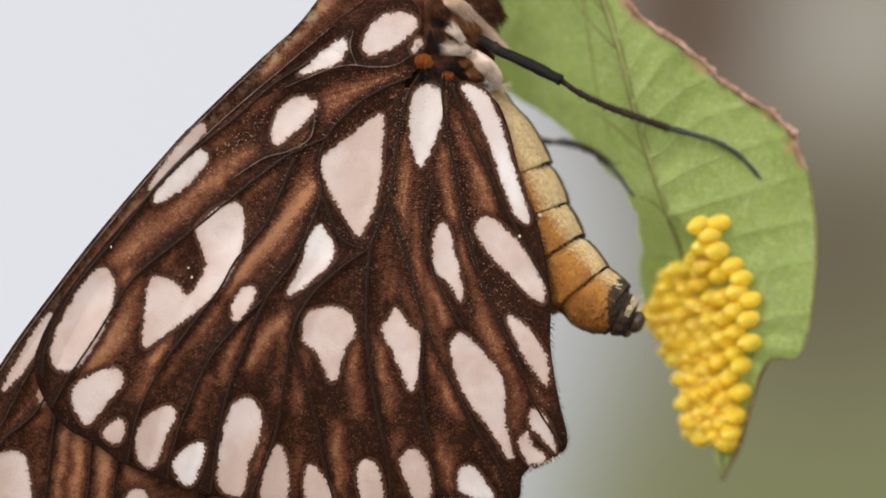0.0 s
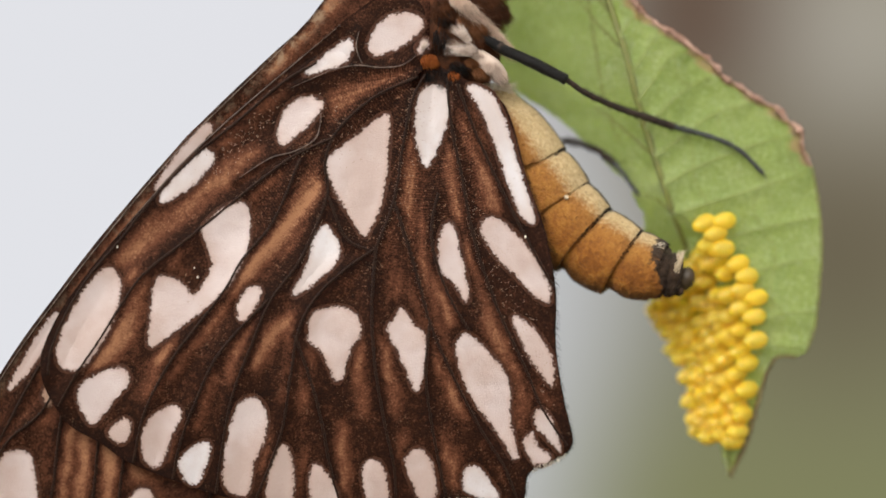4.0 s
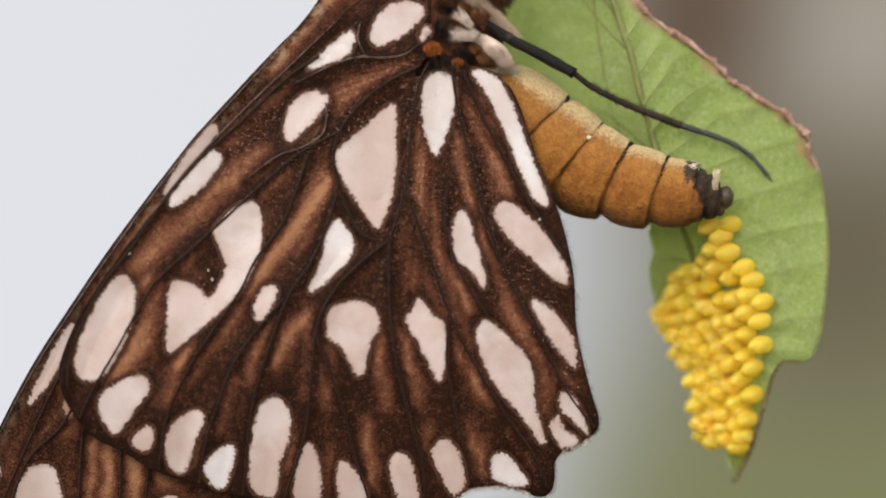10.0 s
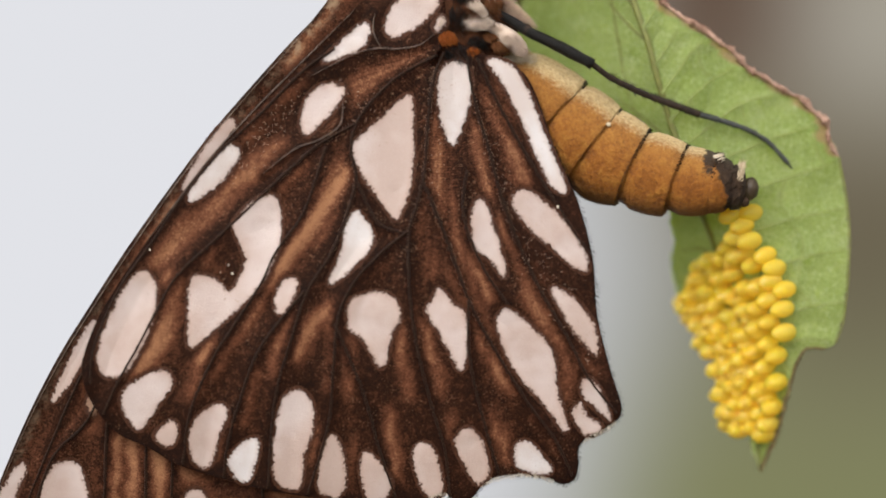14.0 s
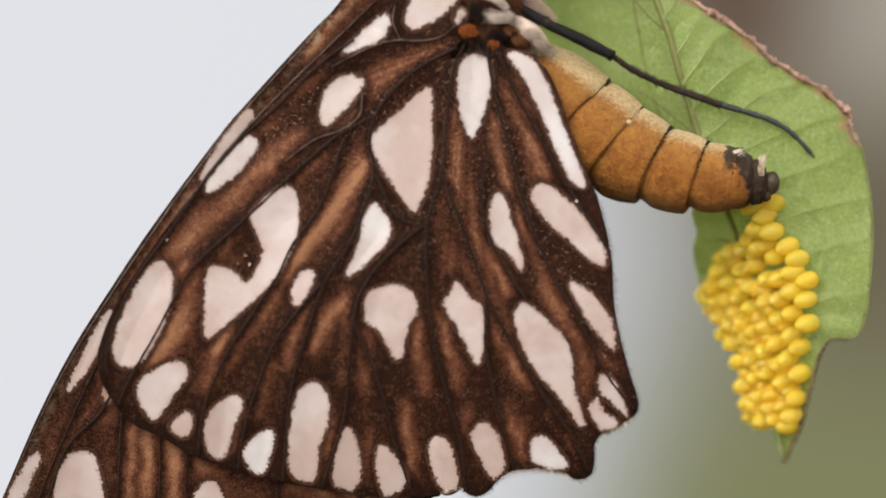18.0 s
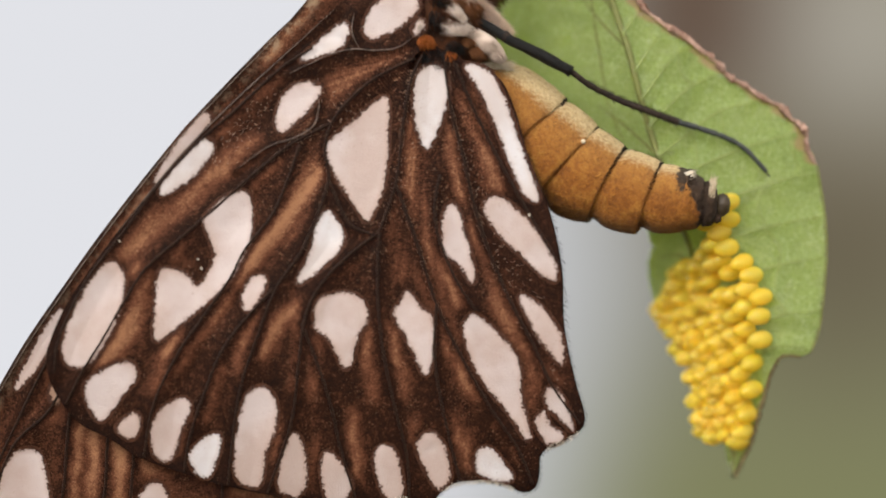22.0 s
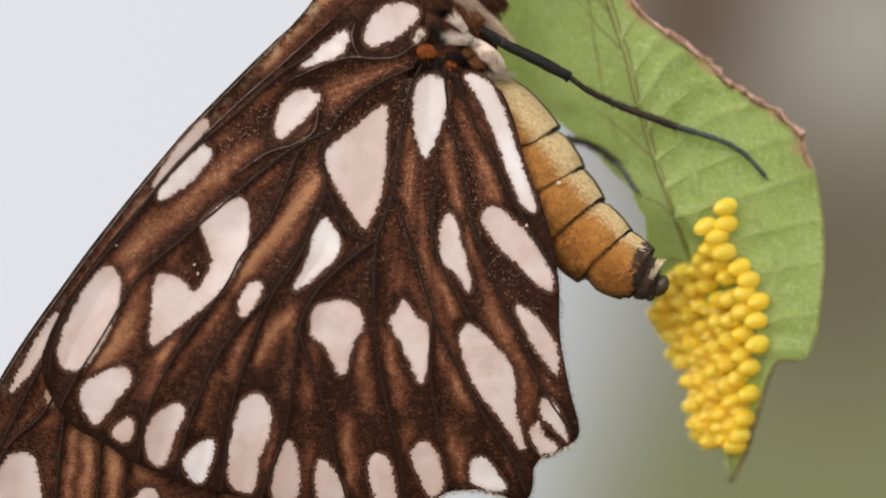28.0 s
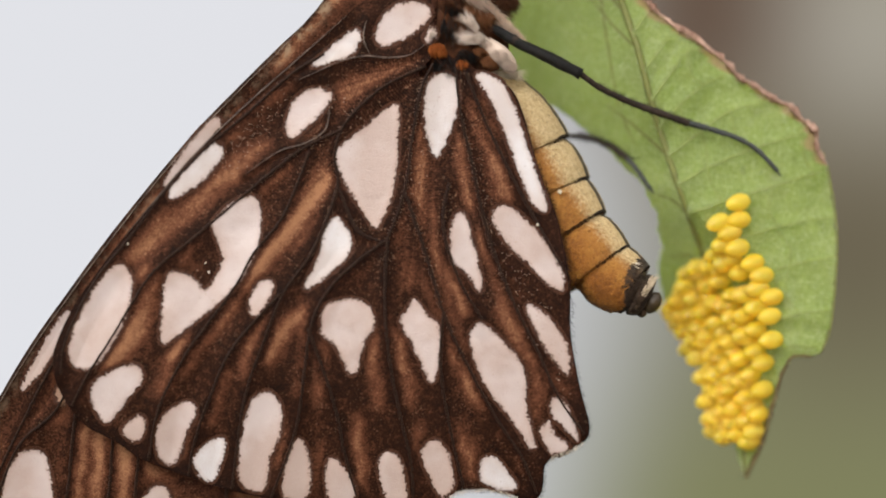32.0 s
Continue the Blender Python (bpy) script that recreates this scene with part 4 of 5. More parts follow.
def end_mesh():
    """The dark, ragged last ring."""
    v = at(*JOINTS[6]) - at(*JOINTS[5])
    length = v.length
    verts, faces, up, soot = [], [], [], []
    prof = ((-0.30, 44), (-0.1, 51), (0.0, 53), (0.08, 52), (0.15, 51), (0.22, 50), (0.32, 48), (0.42, 46), (0.52, 37), (0.58, 42), (0.68, 40), (0.76, 38), (0.82, 34), (0.88, 28), (0.94, 12))
    seg = 56
    rng = random.Random(5)
    for n, (s, r) in enumerate(prof):
        for j in range(seg):
            a = 2 * math.pi * j / seg
            rag = rng.uniform(-0.04, 0.04) if 1 <= n <= 12 else 0.0
            low = 0.16 * max(0.0, -math.cos(a)) * s
            verts.append(((s + rag + low * 0.3) * length, math.sin(a) * r * UNIT * (1 + rag), math.cos(a) * r * UNIT * (1 + rag * 0.6) - 5 * UNIT))
            up.append(math.cos(a + 0.16) - 0.1)
            soot.append(float(smooth(0.08, 0.46, s + 0.45 * max(-0.35, math.cos(a)))) * 1.25)
    for n in range(len(prof) - 1):
        for j in range(seg):
            k = (j + 1) % seg
            faces.append((n * seg + j, (n + 1) * seg + j, (n + 1) * seg + k, n * seg + k))
    me = mesh_of("abdomen_end", verts, faces, SCALE)
    zero = [0.0] * len(up)
    values(me, "dorsal", up), values(me, "end", zero), values(me, "sooty", soot), values(me, "ridge", zero)
    return me, length


rings = []
for i in range(5):
    me, length = ring_mesh(i)
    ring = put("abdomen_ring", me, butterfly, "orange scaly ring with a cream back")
    r1 = GIRTH[i + 1] * UNIT
    rng = random.Random(40 + i)
    roots, ways, lengths = [], [], []
    for _ in range(90 if i > 1 else 36):
        a = rng.uniform(-1.5, 1.5) if i > 1 else rng.uniform(-0.6, 0.6)
        roots.append(Vector((length * (1 + 0.05 * math.cos(a - 0.6)), math.sin(-abs(a)) * r1, math.cos(a) * r1)))
        ways.append(Vector((1.0, math.sin(-abs(a)) * 0.5 + rng.uniform(-0.3, 0.3), math.cos(a) * 0.5 + rng.uniform(-0.3, 0.3))))
        lengths.append(UNIT * rng.uniform(2, 5.5))
    put("bristles", mesh_of("bristles", *hairs(roots, ways, lengths, UNIT * 0.7), FRINGE), ring, "short dark bristles along the joint")
    rings.append(ring)
    if i == 2:
        put("fleck", blob_mesh("fleck", WORN_CREAM, (4.5 * UNIT, 3.5 * UNIT, 4 * UNIT), 10, 8, 0.5), ring, "pale fleck of dust", (0.22 * length, -0.85 * GIRTH[2] * UNIT, 0.52 * GIRTH[2] * UNIT))
me, length = end_mesh()
end_ring = put("abdomen_end", me, butterfly, "dark ragged end of the abdomen")
rings.append(end_ring)
rng = random.Random(71)
for name, mat, count, label in (("end_scales", SOOT, 260, "dark scales fringing the last joint"), ("pale_end_scales", CREAM, 70, "cream scales fringing the last joint")):
    roots, ways = [], []
    for _ in range(count):
        a = rng.uniform(-1.7, 1.7) if mat is SOOT else rng.uniform(-2.6, 0.3)
        roots.append(Vector((UNIT * rng.uniform(-8, 3), math.sin(a) * 47 * UNIT * 0.95, math.cos(a) * 50 * UNIT)))
        ways.append(Vector((1.0, math.sin(a) * 0.25 + rng.uniform(-0.2, 0.2), math.cos(a) * 0.25 + rng.uniform(-0.2, 0.2))))
    put(name, mesh_of(name, *hairs(roots, ways, [UNIT * rng.uniform(6, 15) for _ in roots], UNIT * 1.5), mat), end_ring, label)
rng = random.Random(77)
roots = [Vector((length * (0.70 + rng.uniform(-0.08, 0.08)), -UNIT * rng.uniform(2, 36), UNIT * rng.uniform(-2, 36))) for _ in range(220)]
ways = [Vector((0.25 + rng.uniform(-0.25, 0.25), -0.35 + rng.uniform(-0.2, 0.2), 1.0)) for _ in roots]
put("cream_tuft", mesh_of("cream_tuft", *hairs(roots, ways, [UNIT * rng.uniform(7, 17) for _ in roots], UNIT * 1.3), WORN_CREAM), end_ring, "cream tuft at the tip")
roots = [Vector((-length * 0.02 + UNIT * rng.uniform(-8, 4), -UNIT * 30 * rng.uniform(0.2, 1.0), UNIT * (34 + 14 * rng.random()))) for _ in range(160)]
ways = [Vector((1.0, rng.uniform(-0.4, 0.2), 0.25 + rng.uniform(-0.3, 0.3))) for _ in roots]
put("cream_fur", mesh_of("cream_fur", *hairs(roots, ways, [UNIT * rng.uniform(8, 18) for _ in roots], UNIT * 1.0), CREAM), end_ring, "cream hair at the last joint")
put("ovipositor", blob_mesh("ovipositor", NUB, (15 * UNIT, 16 * UNIT, 21 * UNIT), 24, 18, 0.16), end_ring, "rounded olive brown egg-laying tip", (length * 1.07, -0.0001, -4 * UNIT))
put("ovipositor", blob_mesh("ovipositor", SOOT, (9 * UNIT, 10 * UNIT, 10 * UNIT), 16, 12, 0.15), end_ring, "small dark flap under the tip", (length * 0.96, -0.0002, -28 * UNIT))


# ---- legs ----
HIP = at(905, 15, 0.6)


def leg(label, knots, femur, tibia, tarsus, spines):
    """A leg of a thick femur, a spiny tibia and a jointed tarsus, along plan points."""
    a, b, c = knots
    line = [at(*p) for p in spline(a, 20, closed=False)]
    s = np.linspace(0, 1, 20)
    top = put("leg", mesh_of("leg", *tube(line, [UNIT * r for r in np.interp(s, (0, 0.2, 0.75, 0.94, 1), femur)], 14, HIP, 0.06), BLACK_LEG), butterfly, label, HIP - HUB)
    line = [at(*p) for p in spline(b, 40, closed=False)]
    put("tibia", mesh_of("tibia", *tube(line, [UNIT * r for r in np.interp(np.linspace(0, 1, 40), (0, 0.05, 0.5, 1), tibia)], 12, HIP, 0.08), TIBIA), top, "brownish black tibia")
    rng = random.Random(len(spines))
    roots, ways, lengths = [], [], []
    for p, q in zip(line[6:], line[5:]):
        way = (p - q).normalized()
        for _ in range(3):
            up = Vector((way.z, 0, -way.x))
            up = up if up.z > 0 else -up
            flip = 1 if rng.random() < 0.75 else -1
            roots.append(p + up * flip * UNIT * 4)
            ways.append(way * 1.0 + up * flip * 0.75 + Vector((0, rng.uniform(-0.7, 0.3), 0)))
            lengths.append(UNIT * rng.uniform(7, 14))
    roots += [line[-1], line[-1]]
    ways += [Vector((1, -0.2, 0.12)), Vector((1, 0.2, -0.25))]
    lengths += [UNIT * 28, UNIT * 16]
    put("spine_fringe", mesh_of("spine_fringe", *hairs(roots, ways, lengths, UNIT * 1.0, HIP, 0.1), BLACK_LEG), top, "fine black spines")
    line = [at(*p) for p in spline(c, 51, closed=False)]
    for n in range(5):
        piece = line[n * 10:n * 10 + 11]
        rr = np.interp(np.linspace(0, 1, 11), (0, 0.12, 0.85, 1), (tarsus * 0.8, tarsus, tarsus * 1.08, tarsus * 0.9)) * UNIT * (1 - 0.06 * n)
        put("tarsus", mesh_of("tarsus", *tube(piece, rr, 12, HIP, 0.05), GREY_LEG), top, "dark grey foot joint")
    tip = line[-1]
    claw = hairs([tip, tip], [Vector((0.7, -0.3, -0.8)), Vector((0.35, 0.2, -1))], [UNIT * 12, UNIT * 12], UNIT * 1.8, HIP, 0.4)
    put("claw", mesh_of("claw", *claw, GREY_LEG), top, "small curved claws")
    return top


near_leg = leg("slender black leg reaching across the leaf", (
    ((895, 8, 0.9), (930, 26, 0.7), (962, 46, 0.7), (1010, 68, 0.8), (1076, 102, 0.9)),
    ((1076, 102, 0.9), (1110, 126, 1.3), (1165, 152, 1.9), (1215, 170, 2.4), (1266, 188, 2.9)),
    ((1266, 188, 2.9), (1300, 197, 3.1), (1350, 213, 3.25), (1385, 232, 3.35), (1410, 256, 3.4), (1426, 274, 3.45))),
    (6, 8.5, 11, 9.5, 10.5), (5.2, 5.2, 5.6, 6.6), 5.5, (1,))
put("trochanter", blob_mesh("trochanter", TIBIA, (10 * UNIT, 9 * UNIT, 10 * UNIT), 18, 14, 0.2), near_leg, "brownish joint at the leg's root", at(957, 42, 0.66) - HIP)
far_leg = leg("black leg of the far side resting on the leaf edge", (
    ((900, 90, 5.0), (930, 130, 5.4), (970, 170, 5.6), (1010, 200, 5.6), (1050, 212, 6.0)),
    ((1050, 212, 6.0), (1080, 214, 6.0), (1110, 222, 5.6), (1135, 234, 5.2), (1158, 252, 4.8)),
    ((1158, 252, 4.8), (1168, 262, 4.65), (1178, 274, 4.5), (1187, 288, 4.4), (1194, 298, 4.35), (1201, 306, 4.3))),
    (6, 7, 7, 6, 6), (5, 4.5, 4.5, 5), 4.6, (1, 2))

# ---- leaf ----
LEFT_Y, LEFT_X = (-430, -330, -200, -60, 60, 135, 168, 212, 300, 350, 410, 470, 531, 581, 650, 720, 780, 817), (1000, 905, 850, 850, 895, 967, 1029, 1091, 1184, 1211, 1221, 1216, 1241, 1273, 1310, 1340, 1366, 1377)
MID_Y, MID_X = (-430, -330, -150, 0, 60, 150, 250, 350, 440, 600, 720, 817), (1005, 1030, 1100, 1152, 1174, 1199, 1232, 1268, 1302, 1347, 1370, 1379)
RIGHT_Y, RIGHT_X = (-430, -330, -200, -90, -30, 0, 18, 60, 100, 135, 160, 200, 260, 350, 430, 540, 594, 600, 604, 630, 660, 710, 760, 790, 817), (1010, 1060, 1110, 1150, 1182, 1206, 1250, 1302, 1352, 1402, 1452, 1490, 1515, 1531, 1535, 1527, 1510, 1496, 1462, 1442, 1433, 1420, 1406, 1392, 1381)


def leaf_depth(x, y):
    """Folded along the midrib: the half with the eggs faces the lens, the other falls away."""
    m = np.interp(y, MID_Y, MID_X) + 85 * smooth(300, 480, y)
    right = 3.6 + 0.10 * np.sin(y * 0.021 + x * 0.013) + 0.0012 * np.clip(x - m, 0, None)
    left = 3.6 + 0.10 * np.sin(y * 0.021 + x * 0.013) + (0.022 + 0.004 * smooth(300, 430, y) - 0.004 * smooth(540, 680, y)) * np.clip(m - x, 0, 190) + 0.012 * np.clip(m - x - 190, 0, None)
    fold = 0.12 * np.exp(-((x - m) / 7.0) ** 2) * (1 - smooth(250, 330, y))
    return np.where(x > m, right, left) - fold


SIDE_VEINS = (
    ((1200, 150), (1232, 105), (1255, 72), (1268, 62)), ((1215, 200), (1250, 160), (1290, 124), (1328, 104)), ((1232, 250), (1290, 205), (1340, 168), (1398, 152)),
    ((1250, 300), (1300, 270), (1380, 235), (1470, 205)), ((1268, 352), (1330, 330), (1420, 300), (1505, 272)), ((1300, 437), (1350, 400), (1430, 372), (1525, 352)),
    ((1322, 510), (1380, 470), (1450, 440), (1530, 425)), ((1345, 590), (1420, 545), (1470, 525), (1525, 520)), ((1360, 660), (1410, 610), (1450, 585), (1500, 585)),
    ((1165, 35), (1178, 15), (1188, 0)), ((1186, 100), (1212, 62), (1228, 38)))
CROSS_VEINS = (
    ((1262, 60), (1270, 105), (1290, 120)), ((1340, 165), (1352, 210), (1380, 235)), ((1300, 270), (1310, 300), (1330, 330)), ((1420, 300), (1412, 340), (1430, 372)),
    ((1350, 400), (1362, 440), (1380, 470)), ((1450, 440), (1445, 490), (1470, 525)), ((1470, 205), (1475, 250), (1490, 275)), ((1290, 205), (1300, 240), (1300, 270)),
    ((1420, 372), (1450, 405), (1450, 440)), ((1250, 160), (1262, 190), (1290, 205)))
FAR_VEINS = (
    ((1060, -200), (1100, -60), (1122, 60), (1140, 150), (1170, 230)), ((1174, 60), (1130, 20), (1080, -40)), ((1232, 250), (1180, 205), (1120, 160)), ((1152, 0), (1090, -70), (1010, -140)),
    ((1268, 352), (1245, 330), (1215, 318)), ((1302, 440), (1270, 425), (1235, 430)))
SIDE_CLOUD = np.concatenate([spline(v, 60, closed=False) for v in SIDE_VEINS])
CROSS_CLOUD = np.concatenate([spline(v, 40, closed=False) for v in CROSS_VEINS])


def vein_relief(x, y):
    """How far the blade swells round its veins and is hollow between them."""
    x, y = np.atleast_1d(np.asarray(x, float)), np.atleast_1d(np.asarray(y, float))
    side, cross = nearest(x, y, SIDE_CLOUD), nearest(x, y, CROSS_CLOUD)
    swell = -0.10 * np.exp(-(side / 6.5) ** 2) - 0.06 * np.exp(-(cross / 5.5) ** 2)
    hollow = 0.16 * smooth(3, 34, np.minimum(side, cross * 1.4)) + 0.06 * ripple(x, y, 13, 31) + 0.035 * ripple(x, y, 6, 32)
    return swell + hollow, np.maximum(np.exp(-(side / 3.2) ** 2), 0.7 * np.exp(-(cross / 2.6) ** 2))


def leaf_mesh():
    ys = np.concatenate([np.arange(-430, -40, 8.0), np.arange(-40, 585, 2.6), np.arange(585, 612, 1.5), np.arange(612, 817, 2.6), [817]])
    cols = 84
    lx = np.interp(ys, LEFT_Y, LEFT_X) + 2.0 * np.sin(ys * 0.11) + 1.2 * np.sin(ys * 0.31)
    mx = np.interp(ys, MID_Y, MID_X)
    rx = np.interp(ys, RIGHT_Y, RIGHT_X) + 1.6 * np.sin(ys * 0.13 + 1) + 1.2 * np.sin(ys * 0.37)
    run = np.linspace(0, 1, cols + 1)
    xs = np.concatenate([lx[:, None] + (mx - lx)[:, None] * run[:-1], mx[:, None] + (rx - mx)[:, None] * run], 1)
    far = (rx[:, None] - xs).ravel()
    yy = np.repeat(ys, 2 * cols + 1)
    xx = xs.ravel()
    swell, vein = vein_relief(xx, yy)
    deep = leaf_depth(xx, yy) + swell
    verts = [at(x, y, d) - LEAF_AT for x, y, d in zip(xx.tolist(), yy.tolist(), deep.tolist())]
    rim = np.clip(1 - far / (46.0 + 14 * np.sin(yy * 0.09) + 8 * np.sin(yy * 0.23)), 0, None) * np.where(yy < 260, 1.25, 0.4)
    w = 2 * cols + 1
    faces = [(i * w + j, (i + 1) * w + j, (i + 1) * w + j + 1, i * w + j + 1) for i in range(len(ys) - 1) for j in range(w - 1)]
    me = mesh_of("blade", verts, faces, LEAF)
    values(me, "rim", rim), values(me, "vein", vein)
    return me


LEAF_AT = at(1010, -430, 3.2)
leaf = tagged(new("leaf"), "pale green leaf hanging down with a withered pinkish brown edge", "leaf")
leaf.location = LEAF_AT
blade = put("blade", leaf_mesh(), leaf, "green leaf underside with fine veins")
solid = blade.modifiers.new("thickness", "SOLIDIFY")
solid.thickness, solid.offset = 0.00022, -1.0


def leaf_tube(name, pts, radii, material, label, lift=0.0, wobble=0.15, sides=8, parent=blade, n=40):
    line = spline(pts, n, closed=False)
    deep = leaf_depth(line[:, 0], line[:, 1]) + (vein_relief(line[:, 0], line[:, 1])[0] if name == "vein" else 0.0) - lift
    path = [at(x, y, float(d)) for (x, y), d in zip(line, deep)]
    rr = np.interp(np.linspace(0, 1, n), np.linspace(0, 1, len(radii)), radii) * UNIT
    return put(name, mesh_of(name, *tube(path, rr, sides, LEAF_AT, wobble, n), material), parent, label)


leaf_tube("midrib", [(x, y) for x, y in zip(MID_X, MID_Y)], (7.0, 6.5, 6, 4.5, 3.0), LEAF_RIB, "raised midrib", -0.12, 0.05, 10, n=120)
leaf_tube("petiole", ((1005, -430), (985, -520), (940, -640), (900, -760)), (9, 9, 10, 12), LEAF_RIB, "leaf stalk", 0.0, 0.05, 10)
for pts in SIDE_VEINS:
    leaf_tube("vein", pts, (2.6, 2.2, 1.5), LEAF_VEIN, "", -0.045, 0.12, 8)
for pts in CROSS_VEINS:
    leaf_tube("vein", pts, (1.8, 1.5, 1.7), LEAF_VEIN, "", -0.035, 0.1, 6, n=14)
for pts in FAR_VEINS:
    leaf_tube("vein", pts, (2.6, 2.0, 1.4), LEAF_RIB, "", -0.03, 0.2, 6)
edge = [(np.interp(y, RIGHT_Y, RIGHT_X), y) for y in (-30, 0, 18, 38, 60, 80, 100, 118, 135, 148, 160, 180, 200, 230, 260)]
rng = random.Random(12)
lumps = [rng.uniform(2.2, 7.4) for _ in range(34)] + [1.0]
leaf_tube("withered_edge", [(x + rng.uniform(-6, 4), y + rng.uniform(-6, 6)) for x, y in edge], lumps, RIM, "pinkish brown crinkled edge", 0.03, 0.75, 9, n=190)
edge = [(np.interp(y, RIGHT_Y, RIGHT_X), y) for y in (260, 350, 430, 540, 590)]
leaf_tube("leaf_edge", edge, (2.0, 2.2, 1.8, 2.0), LEAF_RIB, "pale green edge", 0.0, 0.4, 7, n=90)
edge = [(x, y) for x, y in ((1492, 601), (1470, 600), (1456, 604), (1442, 630), (1433, 660), (1420, 710), (1406, 760), (1392, 790), (1380, 818))]
leaf_tube("dry_edge", edge, (2.5, 2.5, 3, 3.5, 4, 4.5, 4, 4, 3.5, 4), DRY, "dry brown lower edge", 0.02, 0.55, 8, n=130)


# ---- eggs ----
def egg_mesh():
    verts, faces, rib = [], [], []
    seg, rows = 20, 14
    for i in range(rows + 1):
        th = math.pi * i / rows
        for j in range(seg):
            ph = 2 * math.pi * j / seg
            r = math.sin(th) * (1 - 0.13 * math.cos(th))
            verts.append((math.cos(th) * 25.0 * UNIT, math.cos(ph) * r * 16.0 * UNIT, math.sin(ph) * r * 16.0 * UNIT))
            rib.append(0.5 + 0.5 * math.cos(ph * 10))
    for i in range(rows):
        for j in range(seg):
            k = (j + 1) % seg
            faces.append((i * seg + j, i * seg + k, (i + 1) * seg + k, (i + 1) * seg + j))
    me = mesh_of("egg", verts, faces, EGG)
    values(me, "rib", rib)
    return me


EGG_MESH = egg_mesh()
CLUSTER_AT = at(1360, 560, 3.0)
cluster = tagged(new("egg_cluster"), "dense batch of shiny yellow eggs glued under the leaf", "eggs")
cluster.location = CLUSTER_AT
EGG_ROWS = []


def egg_row(*outline):
    EGG_ROWS.append(outline)


egg_row((1358, 361), (1322, 366), (1343, 384), (1329, 405), (1356, 411), (1384, 437), (1362, 455), (1335, 437), (1308, 441), (1284, 447), (1401, 459))
egg_row((1419, 497), (1393, 483), (1370, 493), (1348, 495), (1327, 470), (1306, 479), (1319, 508), (1266, 479), (1282, 502), (1253, 508), (1298, 524))
egg_row((1416, 531), (1391, 515), (1371, 531), (1347, 534), (1322, 545), (1263, 534), (1245, 530), (1292, 552), (1306, 568), (1268, 560), (1392, 555))
egg_row((1419, 573), (1371, 566), (1348, 579), (1326, 587), (1391, 594), (1405, 615), (1366, 608), (1344, 621), (1313, 600), (1290, 606), (1303, 580))
egg_row((1385, 634), (1405, 662), (1369, 646), (1348, 662), (1321, 636), (1300, 640), (1377, 676), (1329, 670), (1309, 682), (1398, 706), (1358, 697))
egg_row((1336, 700), (1379, 716), (1391, 736), (1356, 722), (1330, 716), (1384, 754), (1363, 742), (1340, 746), (1318, 712), (1285, 575), (1280, 530))
egg_row((1272, 458), (1296, 462), (1318, 424), (1260, 492), (1242, 518), (1256, 548), (1274, 545), (1310, 496), (1336, 512), (1350, 512))
egg_row((1337, 560), (1360, 550), (1382, 574), (1358, 595), (1334, 604), (1276, 590), (1318, 618), (1380, 652), (1352, 640), (1336, 650))
egg_row((1318, 660), (1346, 682), (1366, 712), (1344, 730), (1322, 735), (1374, 738), (1368, 690), (1390, 690), (1330, 452), (1350, 432))


def egg_pose(x, y, seed):
    rng = random.Random(seed)
    d = float(leaf_depth(x, y)) - (0.55 if seed < 67 or seed > 400 else 0.18)
    way = Vector((-1.0 + rng.uniform(-0.15, 0.15), -0.6 + rng.uniform(-0.25, 0.2), -0.30 + rng.uniform(-0.15, 0.15)))
    m = way.to_track_quat("X", "Z").to_matrix().to_4x4()
    k = rng.uniform(0.98, 1.07)
    return Matrix.Translation(at(x, y, d)) @ m @ Matrix.Diagonal((k, k, k, 1))


n = 0
for row in EGG_ROWS:
    for x, y in row:
        n += 1
        e = new("egg", EGG_MESH)
        e.parent = cluster
        e.matrix_basis = Matrix.Translation(-CLUSTER_AT) @ egg_pose(x, y, n)
fresh_egg = tagged(new("egg", EGG_MESH), "freshly laid shiny yellow egg above the batch", "egg")


# ---- what moves ----
def perch(dx, dz, turn):
    return Matrix.Translation(HUB + Vector((dx, 0, dz)) * 0.001) @ Matrix.Rotation(radians(turn), 4, "Y")


def reach(dx, dz, turn):
    return Matrix.Translation(HIP - HUB + Vector((dx, 0, dz)) * 0.001) @ Matrix.Rotation(radians(turn), 4, "Y")


